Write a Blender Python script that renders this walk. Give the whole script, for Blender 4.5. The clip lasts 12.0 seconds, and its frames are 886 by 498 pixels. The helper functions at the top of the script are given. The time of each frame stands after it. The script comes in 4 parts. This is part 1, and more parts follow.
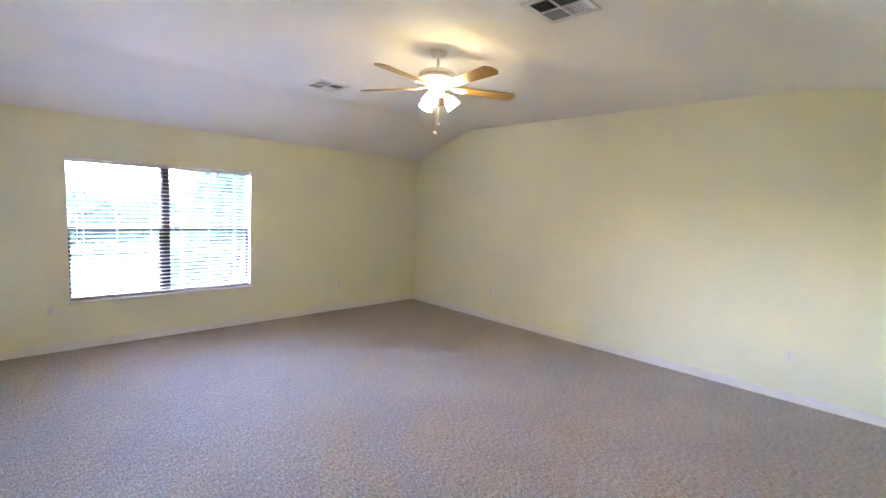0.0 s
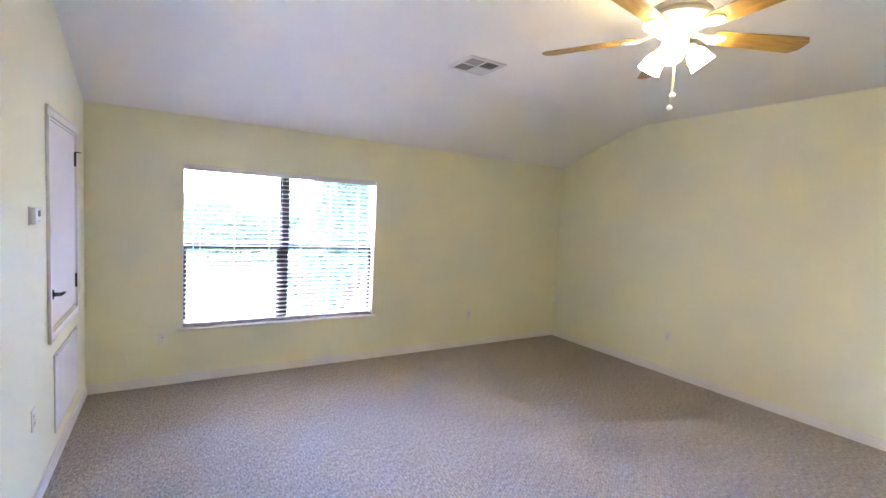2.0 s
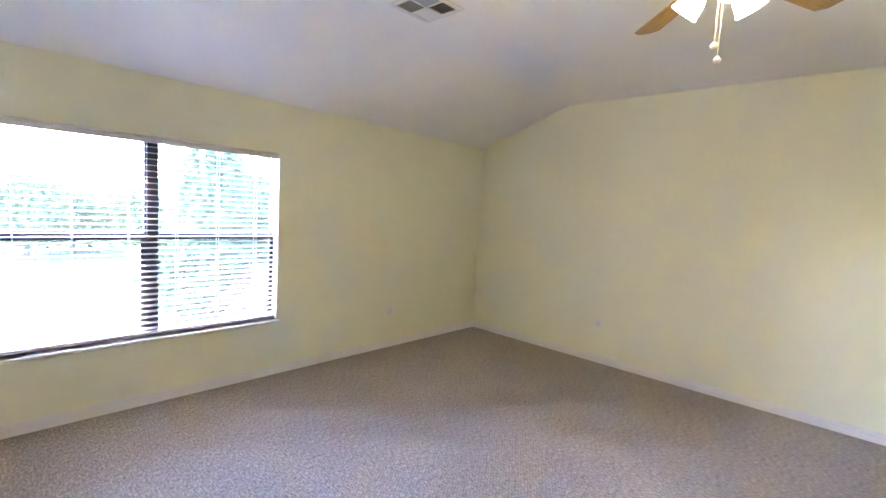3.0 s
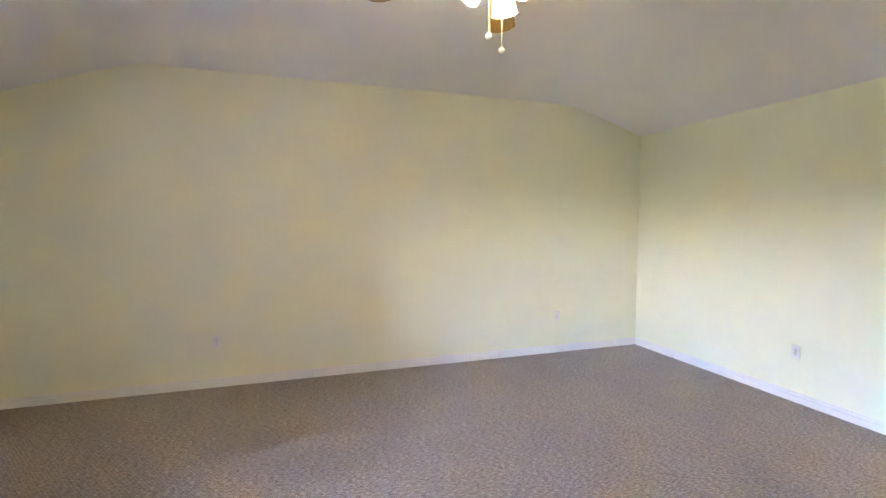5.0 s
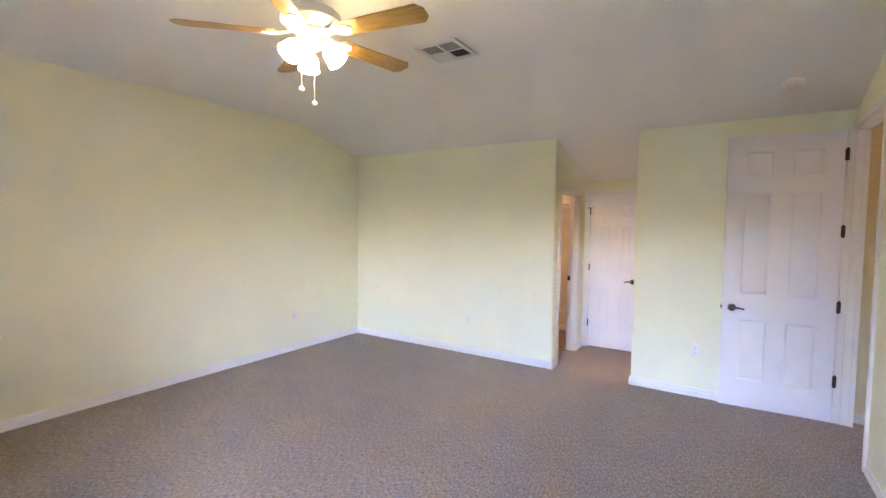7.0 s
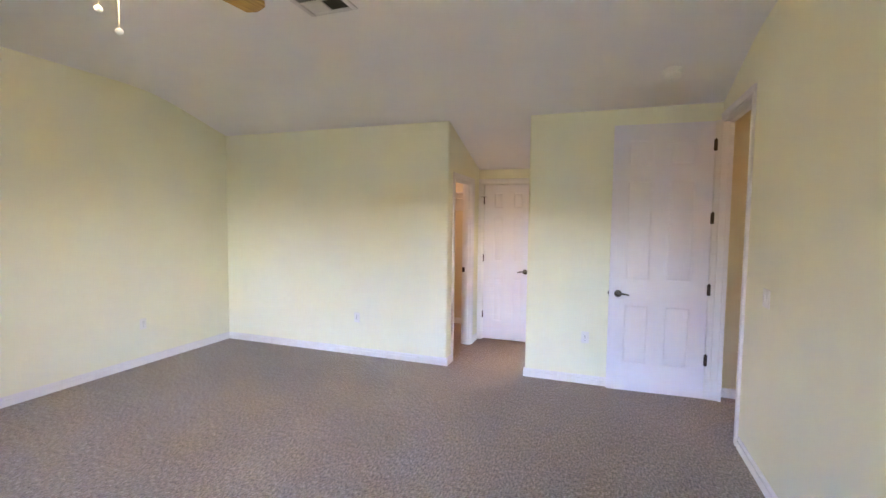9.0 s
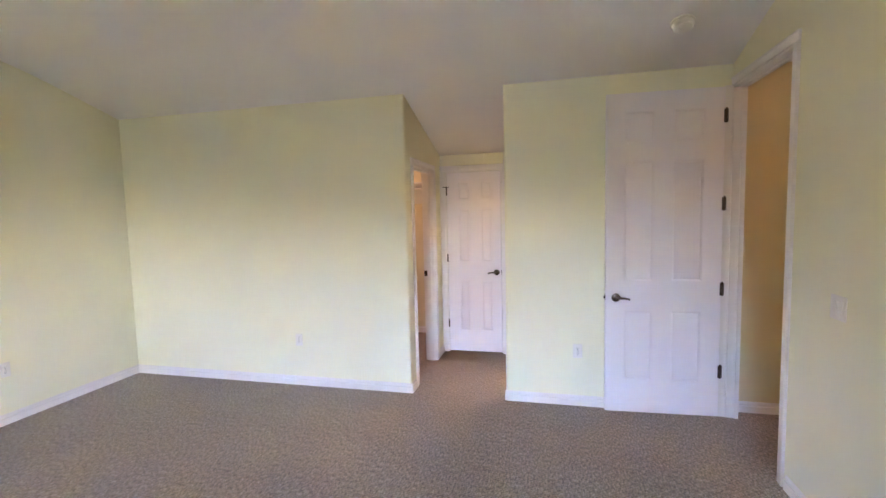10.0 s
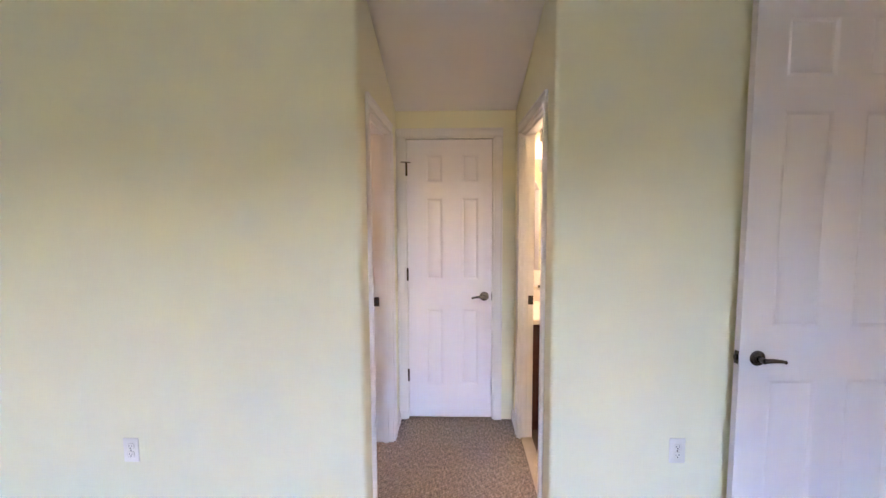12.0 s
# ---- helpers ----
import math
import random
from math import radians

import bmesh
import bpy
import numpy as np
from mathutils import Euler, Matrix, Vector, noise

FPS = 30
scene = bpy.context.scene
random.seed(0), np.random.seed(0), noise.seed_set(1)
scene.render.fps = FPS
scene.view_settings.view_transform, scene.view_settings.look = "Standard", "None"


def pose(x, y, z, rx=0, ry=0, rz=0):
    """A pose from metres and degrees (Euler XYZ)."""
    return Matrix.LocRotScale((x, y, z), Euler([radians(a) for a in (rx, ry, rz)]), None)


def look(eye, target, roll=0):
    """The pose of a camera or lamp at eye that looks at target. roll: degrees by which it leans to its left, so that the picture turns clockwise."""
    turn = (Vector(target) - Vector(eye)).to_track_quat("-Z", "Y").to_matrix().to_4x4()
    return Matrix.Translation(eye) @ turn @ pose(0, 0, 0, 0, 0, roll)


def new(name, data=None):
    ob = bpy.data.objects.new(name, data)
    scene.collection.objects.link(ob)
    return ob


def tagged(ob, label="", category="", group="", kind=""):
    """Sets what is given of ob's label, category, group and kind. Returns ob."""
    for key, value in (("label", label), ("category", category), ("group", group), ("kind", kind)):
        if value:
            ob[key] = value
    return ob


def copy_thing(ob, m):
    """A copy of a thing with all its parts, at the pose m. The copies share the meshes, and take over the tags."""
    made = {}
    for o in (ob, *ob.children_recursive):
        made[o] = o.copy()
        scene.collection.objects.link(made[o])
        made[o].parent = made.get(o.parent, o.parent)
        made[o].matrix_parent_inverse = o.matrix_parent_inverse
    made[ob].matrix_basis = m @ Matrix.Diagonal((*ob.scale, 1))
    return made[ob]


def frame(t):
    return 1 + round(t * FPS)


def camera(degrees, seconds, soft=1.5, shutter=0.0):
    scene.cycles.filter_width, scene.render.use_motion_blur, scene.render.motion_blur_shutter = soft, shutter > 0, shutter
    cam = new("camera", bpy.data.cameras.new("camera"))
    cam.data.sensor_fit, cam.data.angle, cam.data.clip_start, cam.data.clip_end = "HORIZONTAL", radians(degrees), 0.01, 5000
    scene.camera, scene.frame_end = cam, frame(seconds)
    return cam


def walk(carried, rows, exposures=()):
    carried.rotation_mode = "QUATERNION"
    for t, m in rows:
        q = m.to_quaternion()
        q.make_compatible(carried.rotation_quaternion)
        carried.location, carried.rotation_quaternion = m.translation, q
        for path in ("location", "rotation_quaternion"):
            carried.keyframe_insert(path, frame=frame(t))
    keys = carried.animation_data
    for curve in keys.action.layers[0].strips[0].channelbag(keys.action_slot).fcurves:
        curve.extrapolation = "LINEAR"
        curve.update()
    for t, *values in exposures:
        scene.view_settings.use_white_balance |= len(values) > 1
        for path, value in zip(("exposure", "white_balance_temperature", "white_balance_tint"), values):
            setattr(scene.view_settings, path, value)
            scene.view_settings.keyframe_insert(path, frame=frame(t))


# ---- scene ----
cam = camera(89.7, 12.0)
PATH = [
    (0, (0.207, 0.575, 1.701), (1.614, 1.984, 1.51), 2.6),
    (0.5, (0.346, 0.782, 1.716), (1.504, 2.399, 1.5), 4.4),
    (1, (0.439, 1.12, 1.713), (1.443, 2.835, 1.494), 4.5),
    (1.5, (0.543, 1.48, 1.709), (1.532, 3.211, 1.549), 3.4),
    (2, (0.601, 1.87, 1.69), (1.643, 3.57, 1.542), 3.0),
    (2.5, (0.614, 2.305, 1.669), (1.816, 3.895, 1.505), 3.8),
    (4.5, (0.892, 3.812, 1.536), (2.882, 3.745, 1.352), -0.4),
    (5, (0.937, 4.07, 1.556), (2.834, 3.446, 1.432), 0.1),
    (5.5, (0.892, 4.31, 1.579), (2.628, 3.319, 1.499), 0.7),
    (6, (0.843, 4.538, 1.639), (2.394, 3.278, 1.568), 0.9),
    (6.5, (0.796, 4.731, 1.645), (2.148, 3.26, 1.541), 0.7),
    (7, (0.808, 4.885, 1.643), (1.891, 3.207, 1.532), 0.6),
    (7.5, (0.733, 4.99, 1.624), (1.679, 3.232, 1.503), 0.7),
    (9.5, (1.073, 4.103, 1.56), (1.647, 2.192, 1.424), -0.2),
    (10, (1.257, 3.678, 1.599), (1.73, 1.741, 1.437), -1.4),
    (10.5, (1.432, 3.236, 1.569), (1.828, 1.283, 1.408), -1.1),
    (11, (1.679, 2.811, 1.59), (1.977, 0.841, 1.41), 0.2),
    (11.5, (1.861, 2.369, 1.568), (2.054, 0.388, 1.376), 0.1),
    (12, (2.06, 1.95, 1.553), (2.113, -0.042, 1.375), -0.3),
]
walk(cam, [(t, look(e, g, r)) for t, e, g, r in PATH], exposures=[(0.0, 7.09, 6190, 36), (2.5, 7.18, 6190, 36), (4.5, 7.05, 6270, 38), (7.5, 6.93, 6350, 40), (10.5, 6.79, 6480, 41), (12.0, 6.74, 6370, 42)])

# ---------------------------------------------------------------- world, sun
world = bpy.data.worlds.new("world")
scene.world = world
world.use_nodes = True
wn = world.node_tree.nodes
sky = wn.new("ShaderNodeTexSky")
sky.sky_type = "NISHITA"
sky.sun_disc = False
sky.sun_elevation = radians(56)
sky.sun_rotation = radians(302)
sky.air_density, sky.dust_density, sky.ozone_density = 1.0, 0.8, 5.0
world.node_tree.links.new(sky.outputs[0], wn["Background"].inputs[0])
wn["Background"].inputs[1].default_value = 0.15

sun = new("sun", bpy.data.lights.new("sun", "SUN"))
sun.data.energy, sun.data.angle, sun.data.color = 0.65, radians(12), (1.0, 0.95, 0.90)
sun.matrix_basis = pose(-20, 12, 30, 34, 0, -122)

LAMP = 0.58       # glow of the frosted fan shades
WARM = (1.0, 0.86, 0.36)

# ---------------------------------------------------------------- materials


def material(name, base, rough=0.5, metal=0.0, spec=0.5):
    m = bpy.data.materials.new(name)
    m.use_nodes = True
    b = m.node_tree.nodes["Principled BSDF"]
    b.inputs["Base Color"].default_value = (*base, 1)
    b.inputs["Roughness"].default_value = rough
    b.inputs["Metallic"].default_value = metal
    b.inputs["Specular IOR Level"].default_value = spec
    return m, m.node_tree, b


def node(tree, kind, **values):
    n = tree.nodes.new(kind)
    for key, v in values.items():
        n.inputs[key.replace("_", " ")].default_value = v
    return n


def noise_tex(tree, scale, detail=3.0, rough=0.5, coords=None):
    n = node(tree, "ShaderNodeTexNoise", Scale=scale, Detail=detail, Roughness=rough)
    c = coords or tree.nodes.new("ShaderNodeTexCoord").outputs["Object"]
    tree.links.new(c, n.inputs["Vector"])
    return n


def ramp(tree, fac, stops):
    r = tree.nodes.new("ShaderNodeValToRGB")
    e = r.color_ramp.elements
    while len(e) < len(stops):
        e.new(0.5)
    for i, (p, c) in enumerate(stops):
        e[i].position, e[i].color = p, (*c, 1)
    tree.links.new(fac, r.inputs[0])
    return r


def bump(tree, b, height, strength, distance):
    n = node(tree, "ShaderNodeBump", Strength=strength, Distance=distance)
    tree.links.new(height, n.inputs["Height"])
    tree.links.new(n.outputs[0], b.inputs["Normal"])
    return n


def mottled(name, dark, light, scale, rough, bump_scale=0.0, strength=0.0, distance=0.001, metal=0.0, spec=0.5, rough_vary=0.0):
    """A painted or plain surface: colour mottled at a broad scale, relief at a fine one."""
    m, t, b = material(name, light, rough, metal, spec)
    n = noise_tex(t, scale, 4.0, 0.55)
    r = ramp(t, n.outputs[0], [(0.3, dark), (0.7, light)])
    t.links.new(r.outputs[0], b.inputs["Base Color"])
    if bump_scale:
        f = noise_tex(t, bump_scale, 2.0, 0.5)
        bump(t, b, f.outputs[0], strength, distance)
    if rough_vary:
        q = noise_tex(t, scale * 3, 3.0)
        mr = node(t, "ShaderNodeMapRange", To_Min=rough - rough_vary, To_Max=rough + rough_vary)
        t.links.new(q.outputs[0], mr.inputs["Value"])
        t.links.new(mr.outputs[0], b.inputs["Roughness"])
    return m


M_WALL = mottled("pale_yellow_paint", (0.800, 0.788, 0.580), (0.828, 0.816, 0.608), 1.3, 0.55, 130, 0.12, 0.0012, spec=0.30, rough_vary=0.05)
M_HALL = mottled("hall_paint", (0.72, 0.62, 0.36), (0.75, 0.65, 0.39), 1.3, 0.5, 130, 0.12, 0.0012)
M_CEIL = mottled("ceiling_paint", (0.845, 0.830, 0.800), (0.87, 0.855, 0.825), 2.0, 0.85, 45, 0.25, 0.003)
M_TRIM = mottled("white_trim_paint", (0.77, 0.755, 0.72), (0.81, 0.795, 0.76), 3.0, 0.35, 60, 0.05, 0.0006)
M_DOOR = mottled("white_door_paint", (0.78, 0.755, 0.775), (0.81, 0.785, 0.805), 2.0, 0.36, 90, 0.08, 0.0006)
M_PLATE = mottled("white_plastic", (0.76, 0.745, 0.67), (0.80, 0.785, 0.71), 8.0, 0.3)
M_SLOT, _, _ = material("dark_slot", (0.02, 0.02, 0.02), 0.6)
M_BRONZE = mottled("dark_bronze_frame", (0.012, 0.012, 0.016), (0.022, 0.022, 0.028), 20, 0.4, 200, 0.05, 0.0004)
M_HINGE = mottled("aged_bronze_metal", (0.05, 0.035, 0.024), (0.09, 0.065, 0.045), 60, 0.38, metal=0.9)
M_NICKEL = mottled("dark_nickel", (0.09, 0.083, 0.076), (0.16, 0.15, 0.138), 40, 0.26, metal=1.0)
M_FANWHITE = mottled("white_enamel", (0.74, 0.725, 0.67), (0.79, 0.775, 0.72), 6, 0.3)
M_BLIND = mottled("white_blind", (0.77, 0.77, 0.78), (0.81, 0.81, 0.82), 5, 0.4)
M_VENT = mottled("white_vent_enamel", (0.66, 0.65, 0.63), (0.71, 0.70, 0.68), 10, 0.45)
# Grey puts the louvres' shaded look into the colour of white slats.
M_LOUVRE = mottled("shaded_grey_louvre", (0.24, 0.235, 0.23), (0.33, 0.325, 0.315), 14, 0.5)
# Colour of the flat sheets behind louvres, with the duct's shade put in.
M_DUCT, _, _ = material("duct_shade", (0.03, 0.03, 0.03), 0.8)
M_CABLE, _, _ = material("black_cable", (0.015, 0.015, 0.015), 0.45)
M_DISPLAY, _, _ = material("grey_display", (0.20, 0.23, 0.22), 0.15)
M_BRASS = mottled("brass_chain", (0.70, 0.62, 0.45), (0.80, 0.72, 0.55), 40, 0.3, metal=0.6)
M_FOIL = mottled("cherry_cabinet", (0.055, 0.012, 0.009), (0.10, 0.024, 0.016), 9, 0.3, 40, 0.1, 0.0006)
M_STONE = mottled("cream_marble", (0.62, 0.55, 0.44), (0.74, 0.68, 0.58), 7, 0.25)
M_COUNTER = mottled("cream_counter", (0.70, 0.64, 0.55), (0.78, 0.73, 0.64), 9, 0.25)
M_BATH = mottled("bath_paint", (0.74, 0.68, 0.52), (0.77, 0.71, 0.55), 1.3, 0.5, 130, 0.1, 0.001)
M_BATHFLOOR = mottled("brown_floor_tile", (0.13, 0.085, 0.055), (0.20, 0.135, 0.09), 6, 0.35)
M_MIRROR, _, _ = material("mirror", (0.86, 0.87, 0.86), 0.02, 1.0)
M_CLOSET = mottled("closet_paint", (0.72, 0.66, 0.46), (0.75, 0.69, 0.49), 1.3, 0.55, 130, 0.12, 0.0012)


def carpet_material():
    m, t, b = material("loop_carpet", (0.3, 0.25, 0.21), 0.75, 0.0, 0.25)
    co = t.nodes.new("ShaderNodeTexCoord").outputs["Object"]
    long = node(t, "ShaderNodeMapping")
    long.inputs["Scale"].default_value = (1.0, 0.4, 1.0)
    t.links.new(co, long.inputs["Vector"])
    speck = noise_tex(t, 84, 3.0, 0.7, long.outputs[0])
    patch = noise_tex(t, 1.6, 4.0, 0.6, co)
    tuft = node(t, "ShaderNodeTexVoronoi", Scale=120.0)
    stretch = node(t, "ShaderNodeMapping")
    stretch.inputs["Scale"].default_value = (1.0, 0.55, 1.0)
    t.links.new(co, stretch.inputs["Vector"])
    t.links.new(stretch.outputs[0], tuft.inputs["Vector"])
    c1 = ramp(t, speck.outputs[0], [(0.31, (0.138, 0.109, 0.083)), (0.5, (0.304, 0.248, 0.193)), (0.68, (0.555, 0.466, 0.374))])
    c2 = ramp(t, patch.outputs[0], [(0.3, (0.90, 0.89, 0.88)), (0.7, (1.06, 1.05, 1.04))])
    mul = t.nodes.new("ShaderNodeMix")
    mul.data_type, mul.blend_type = "RGBA", "MULTIPLY"
    mul.inputs[0].default_value = 1.0
    t.links.new(c1.outputs[0], mul.inputs[6])
    t.links.new(c2.outputs[0], mul.inputs[7])
    waves = []
    for turn in (56, -34):
        mp = node(t, "ShaderNodeMapping")
        mp.inputs["Rotation"].default_value = (0, 0, radians(turn))
        t.links.new(co, mp.inputs["Vector"])
        w = node(t, "ShaderNodeTexWave", Scale=17.0 if turn > 0 else 26.0, Distortion=6.0 if turn > 0 else 8.0, Detail=3.0)
        w.bands_direction = "X"
        w.inputs["Detail Scale"].default_value = 4.0
        t.links.new(mp.outputs[0], w.inputs["Vector"])
        waves.append(w)
    rows = t.nodes.new("ShaderNodeMath")
    rows.operation = "MULTIPLY_ADD"
    rows.inputs[1].default_value = 0.76
    half = t.nodes.new("ShaderNodeMath")
    half.operation = "MULTIPLY"
    half.inputs[1].default_value = 0.24
    t.links.new(waves[1].outputs["Fac"], half.inputs[0])
    t.links.new(waves[0].outputs["Fac"], rows.inputs[0])
    t.links.new(half.outputs[0], rows.inputs[2])
    dark = ramp(t, rows.outputs[0], [(0.1, (0.79, 0.78, 0.77)), (0.8, (1.06, 1.06, 1.06))])
    mul2 = t.nodes.new("ShaderNodeMix")
    mul2.data_type, mul2.blend_type = "RGBA", "MULTIPLY"
    mul2.inputs[0].default_value = 1.0
    t.links.new(mul.outputs[2], mul2.inputs[6])
    t.links.new(dark.outputs[0], mul2.inputs[7])
    t.links.new(mul2.outputs[2], b.inputs["Base Color"])
    add = t.nodes.new("ShaderNodeMath")
    add.operation = "ADD"
    t.links.new(rows.outputs[0], add.inputs[0])
    t.links.new(tuft.outputs["Distance"], add.inputs[1])
    bump(t, b, add.outputs[0], 0.6, 0.005)
    b.inputs["Sheen Weight"].default_value = 0.3
    return m


def wood_material():
    m, t, b = material("oak_blade", (0.45, 0.26, 0.09), 0.42)
    co = t.nodes.new("ShaderNodeTexCoord").outputs["Object"]
    st = node(t, "ShaderNodeMapping")
    st.inputs["Scale"].default_value = (2.0, 26.0, 6.0)
    t.links.new(co, st.inputs["Vector"])
    n = noise_tex(t, 3.0, 5.0, 0.6, st.outputs[0])
    r = ramp(t, n.outputs[0], [(0.25, (0.19, 0.105, 0.024)), (0.5, (0.33, 0.195, 0.048)), (0.75, (0.45, 0.285, 0.085))])
    t.links.new(r.outputs[0], b.inputs["Base Color"])
    bump(t, b, n.outputs[0], 0.15, 0.0008)
    return m


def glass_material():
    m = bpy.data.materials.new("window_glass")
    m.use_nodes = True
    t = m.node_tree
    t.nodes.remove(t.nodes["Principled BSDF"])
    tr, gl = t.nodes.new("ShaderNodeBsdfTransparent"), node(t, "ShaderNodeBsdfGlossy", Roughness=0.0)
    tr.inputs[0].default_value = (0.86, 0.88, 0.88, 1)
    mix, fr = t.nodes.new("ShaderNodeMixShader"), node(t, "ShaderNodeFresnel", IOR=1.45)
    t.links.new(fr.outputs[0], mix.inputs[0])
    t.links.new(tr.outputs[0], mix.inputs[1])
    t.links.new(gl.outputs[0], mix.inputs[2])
    # Haze put into the glass: a faint veil that washes out the outdoors.
    veil, veil_mix = node(t, "ShaderNodeBsdfTranslucent", Color=(0.90, 0.88, 0.76, 1)), node(t, "ShaderNodeMixShader", Fac=0.003)
    t.links.new(mix.outputs[0], veil_mix.inputs[1])
    t.links.new(veil.outputs[0], veil_mix.inputs[2])
    t.links.new(veil_mix.outputs[0], t.nodes["Material Output"].inputs[0])
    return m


def glowing(name, colour, strength, base=(0.9, 0.88, 0.84)):
    m, t, b = material(name, base, 0.35)
    b.inputs["Emission Color"].default_value = (*colour, 1)
    b.inputs["Emission Strength"].default_value = strength
    return m


def leaf_material(name, dark, light):
    m, t, b = material(name, light, 0.7, 0.0, 0.03)
    g = t.nodes.new("ShaderNodeNewGeometry")
    r = ramp(t, g.outputs["Random Per Island"], [(0.0, dark), (1.0, light)])
    t.links.new(r.outputs[0], b.inputs["Base Color"])
    thin, mix = t.nodes.new("ShaderNodeBsdfTranslucent"), node(t, "ShaderNodeMixShader", Fac=0.45)
    t.links.new(r.outputs[0], thin.inputs[0])
    t.links.new(b.outputs[0], mix.inputs[1])
    t.links.new(thin.outputs[0], mix.inputs[2])
    t.links.new(mix.outputs[0], t.nodes["Material Output"].inputs[0])
    return m


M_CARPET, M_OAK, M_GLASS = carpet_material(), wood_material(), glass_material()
M_SHADE = glowing("frosted_lit_glass", WARM, LAMP * 0.88)
M_BULB = glowing("lit_bulb", (1.0, 0.84, 0.46), LAMP * 2.3)
M_HALLGLOW = glowing("hall_lamp_glass", (1.0, 0.62, 0.28), 0.25)
M_BATHGLOW = glowing("bath_lamp_glass", (1.0, 0.79, 0.52), 1.1)
M_CLOSETGLOW = glowing("closet_lamp_glass", (1.0, 0.64, 0.38), 0.65)
M_LEAF = leaf_material("leaves", (0.076, 0.112, 0.050), (0.110, 0.160, 0.074))
M_PINE = leaf_material("conifer_leaves", (0.068, 0.106, 0.054), (0.100, 0.150, 0.076))
M_BARK = mottled("bark", (0.06, 0.045, 0.03), (0.13, 0.10, 0.075), 12, 0.9, 30, 0.6, 0.02)
M_LAWN = mottled("lawn", (0.075, 0.105, 0.050), (0.110, 0.140, 0.072), 0.15, 0.95, 6, 0.5, 0.05, spec=0.02)
M_SHINGLE = mottled("grey_shingle", (0.26, 0.24, 0.225), (0.36, 0.335, 0.31), 9, 0.9, 40, 0.4, 0.006)
M_FASCIA = mottled("brown_fascia", (0.010, 0.0060, 0.0055), (0.015, 0.0095, 0.0085), 6, 0.9, spec=0.02)
M_SIDING = mottled("house_siding", (0.42, 0.39, 0.34), (0.48, 0.45, 0.40), 2, 0.8)

# ---------------------------------------------------------------- mesh helpers


def finish(name, bm, mat, smooth=30):
    me = bpy.data.meshes.new(name)
    bmesh.ops.recalc_face_normals(bm, faces=bm.faces)
    bm.to_mesh(me)
    bm.free()
    me.materials.append(mat)
    if smooth:
        me.shade_smooth()
        me.set_sharp_from_angle(angle=radians(smooth))
    return me


def part(name, bm, mat, parent, label="", smooth=30):
    ob = new(name, bm if isinstance(bm, bpy.types.Mesh) else finish(name, bm, mat, smooth))
    ob.parent = parent
    if label:
        tagged(ob, label)
    return ob


def thing(name, m, label, category, group="", kind=""):
    ob = new(name)
    ob.empty_display_size = 0.1
    ob.matrix_basis = m
    return tagged(ob, label, category, group, kind)


def structure(name, bm, mat, label="", category="", smooth=30):
    return tagged(new(name, finish(name, bm, mat, smooth)), label, category, kind="structure")


def add_box(bm, x0, x1, y0, y1, z0, z1, bevel=0.0, segments=2):
    made = bmesh.ops.create_cube(bm, size=1)["verts"]
    for v in made:
        v.co = ((x0, x1)[v.co.x > 0], (y0, y1)[v.co.y > 0], (z0, z1)[v.co.z > 0])
    if bevel:
        edges = {e for v in made for e in v.link_edges}
        bmesh.ops.bevel(bm, geom=list(edges), offset=bevel, segments=segments, affect="EDGES", profile=0.5)
    return bm


def box(x0, x1, y0, y1, z0, z1, bevel=0.0, segments=2):
    return add_box(bmesh.new(), x0, x1, y0, y1, z0, z1, bevel, segments)


def boxes(*rows):
    bm = bmesh.new()
    for r in rows:
        add_box(bm, *r)
    return bm


def lathe(profile, steps=32, m=None):
    """Turns (radius, height) pairs about the z axis."""
    bm = bmesh.new()
    rings = []
    for r, z in profile:
        if r < 1e-6:
            rings.append([bm.verts.new((0, 0, z))])
        else:
            rings.append([bm.verts.new((r * math.cos(2 * math.pi * i / steps), r * math.sin(2 * math.pi * i / steps), z)) for i in range(steps)])
    for a, b in zip(rings, rings[1:]):
        for i in range(steps):
            j = (i + 1) % steps
            if len(a) == 1 and len(b) > 1:
                bm.faces.new((a[0], b[i], b[j]))
            elif len(b) == 1 and len(a) > 1:
                bm.faces.new((a[i], a[j], b[0]))
            elif len(a) > 1:
                bm.faces.new((a[i], a[j], b[j], b[i]))
    if m is not None:
        bm.transform(m)
    return bm


def tube(points, radius, steps=10):
    """A round bar along points; radius is a number or one for each point."""
    bm = bmesh.new()
    pts = [Vector(p) for p in points]
    radii = radius if isinstance(radius, (list, tuple)) else [radius] * len(pts)
    rings = []
    for i, p in enumerate(pts):
        way = (pts[min(i + 1, len(pts) - 1)] - pts[max(i - 1, 0)]).normalized()
        q = way.to_track_quat("Z", "Y")
        rings.append([bm.verts.new(p + q @ Vector((radii[i] * math.cos(2 * math.pi * k / steps), radii[i] * math.sin(2 * math.pi * k / steps), 0))) for k in range(steps)])
    for a, b in zip(rings, rings[1:]):
        for i in range(steps):
            bm.faces.new((a[i], a[(i + 1) % steps], b[(i + 1) % steps], b[i]))
    bm.faces.new(rings[0][::-1])
    bm.faces.new(rings[-1])
    return bm


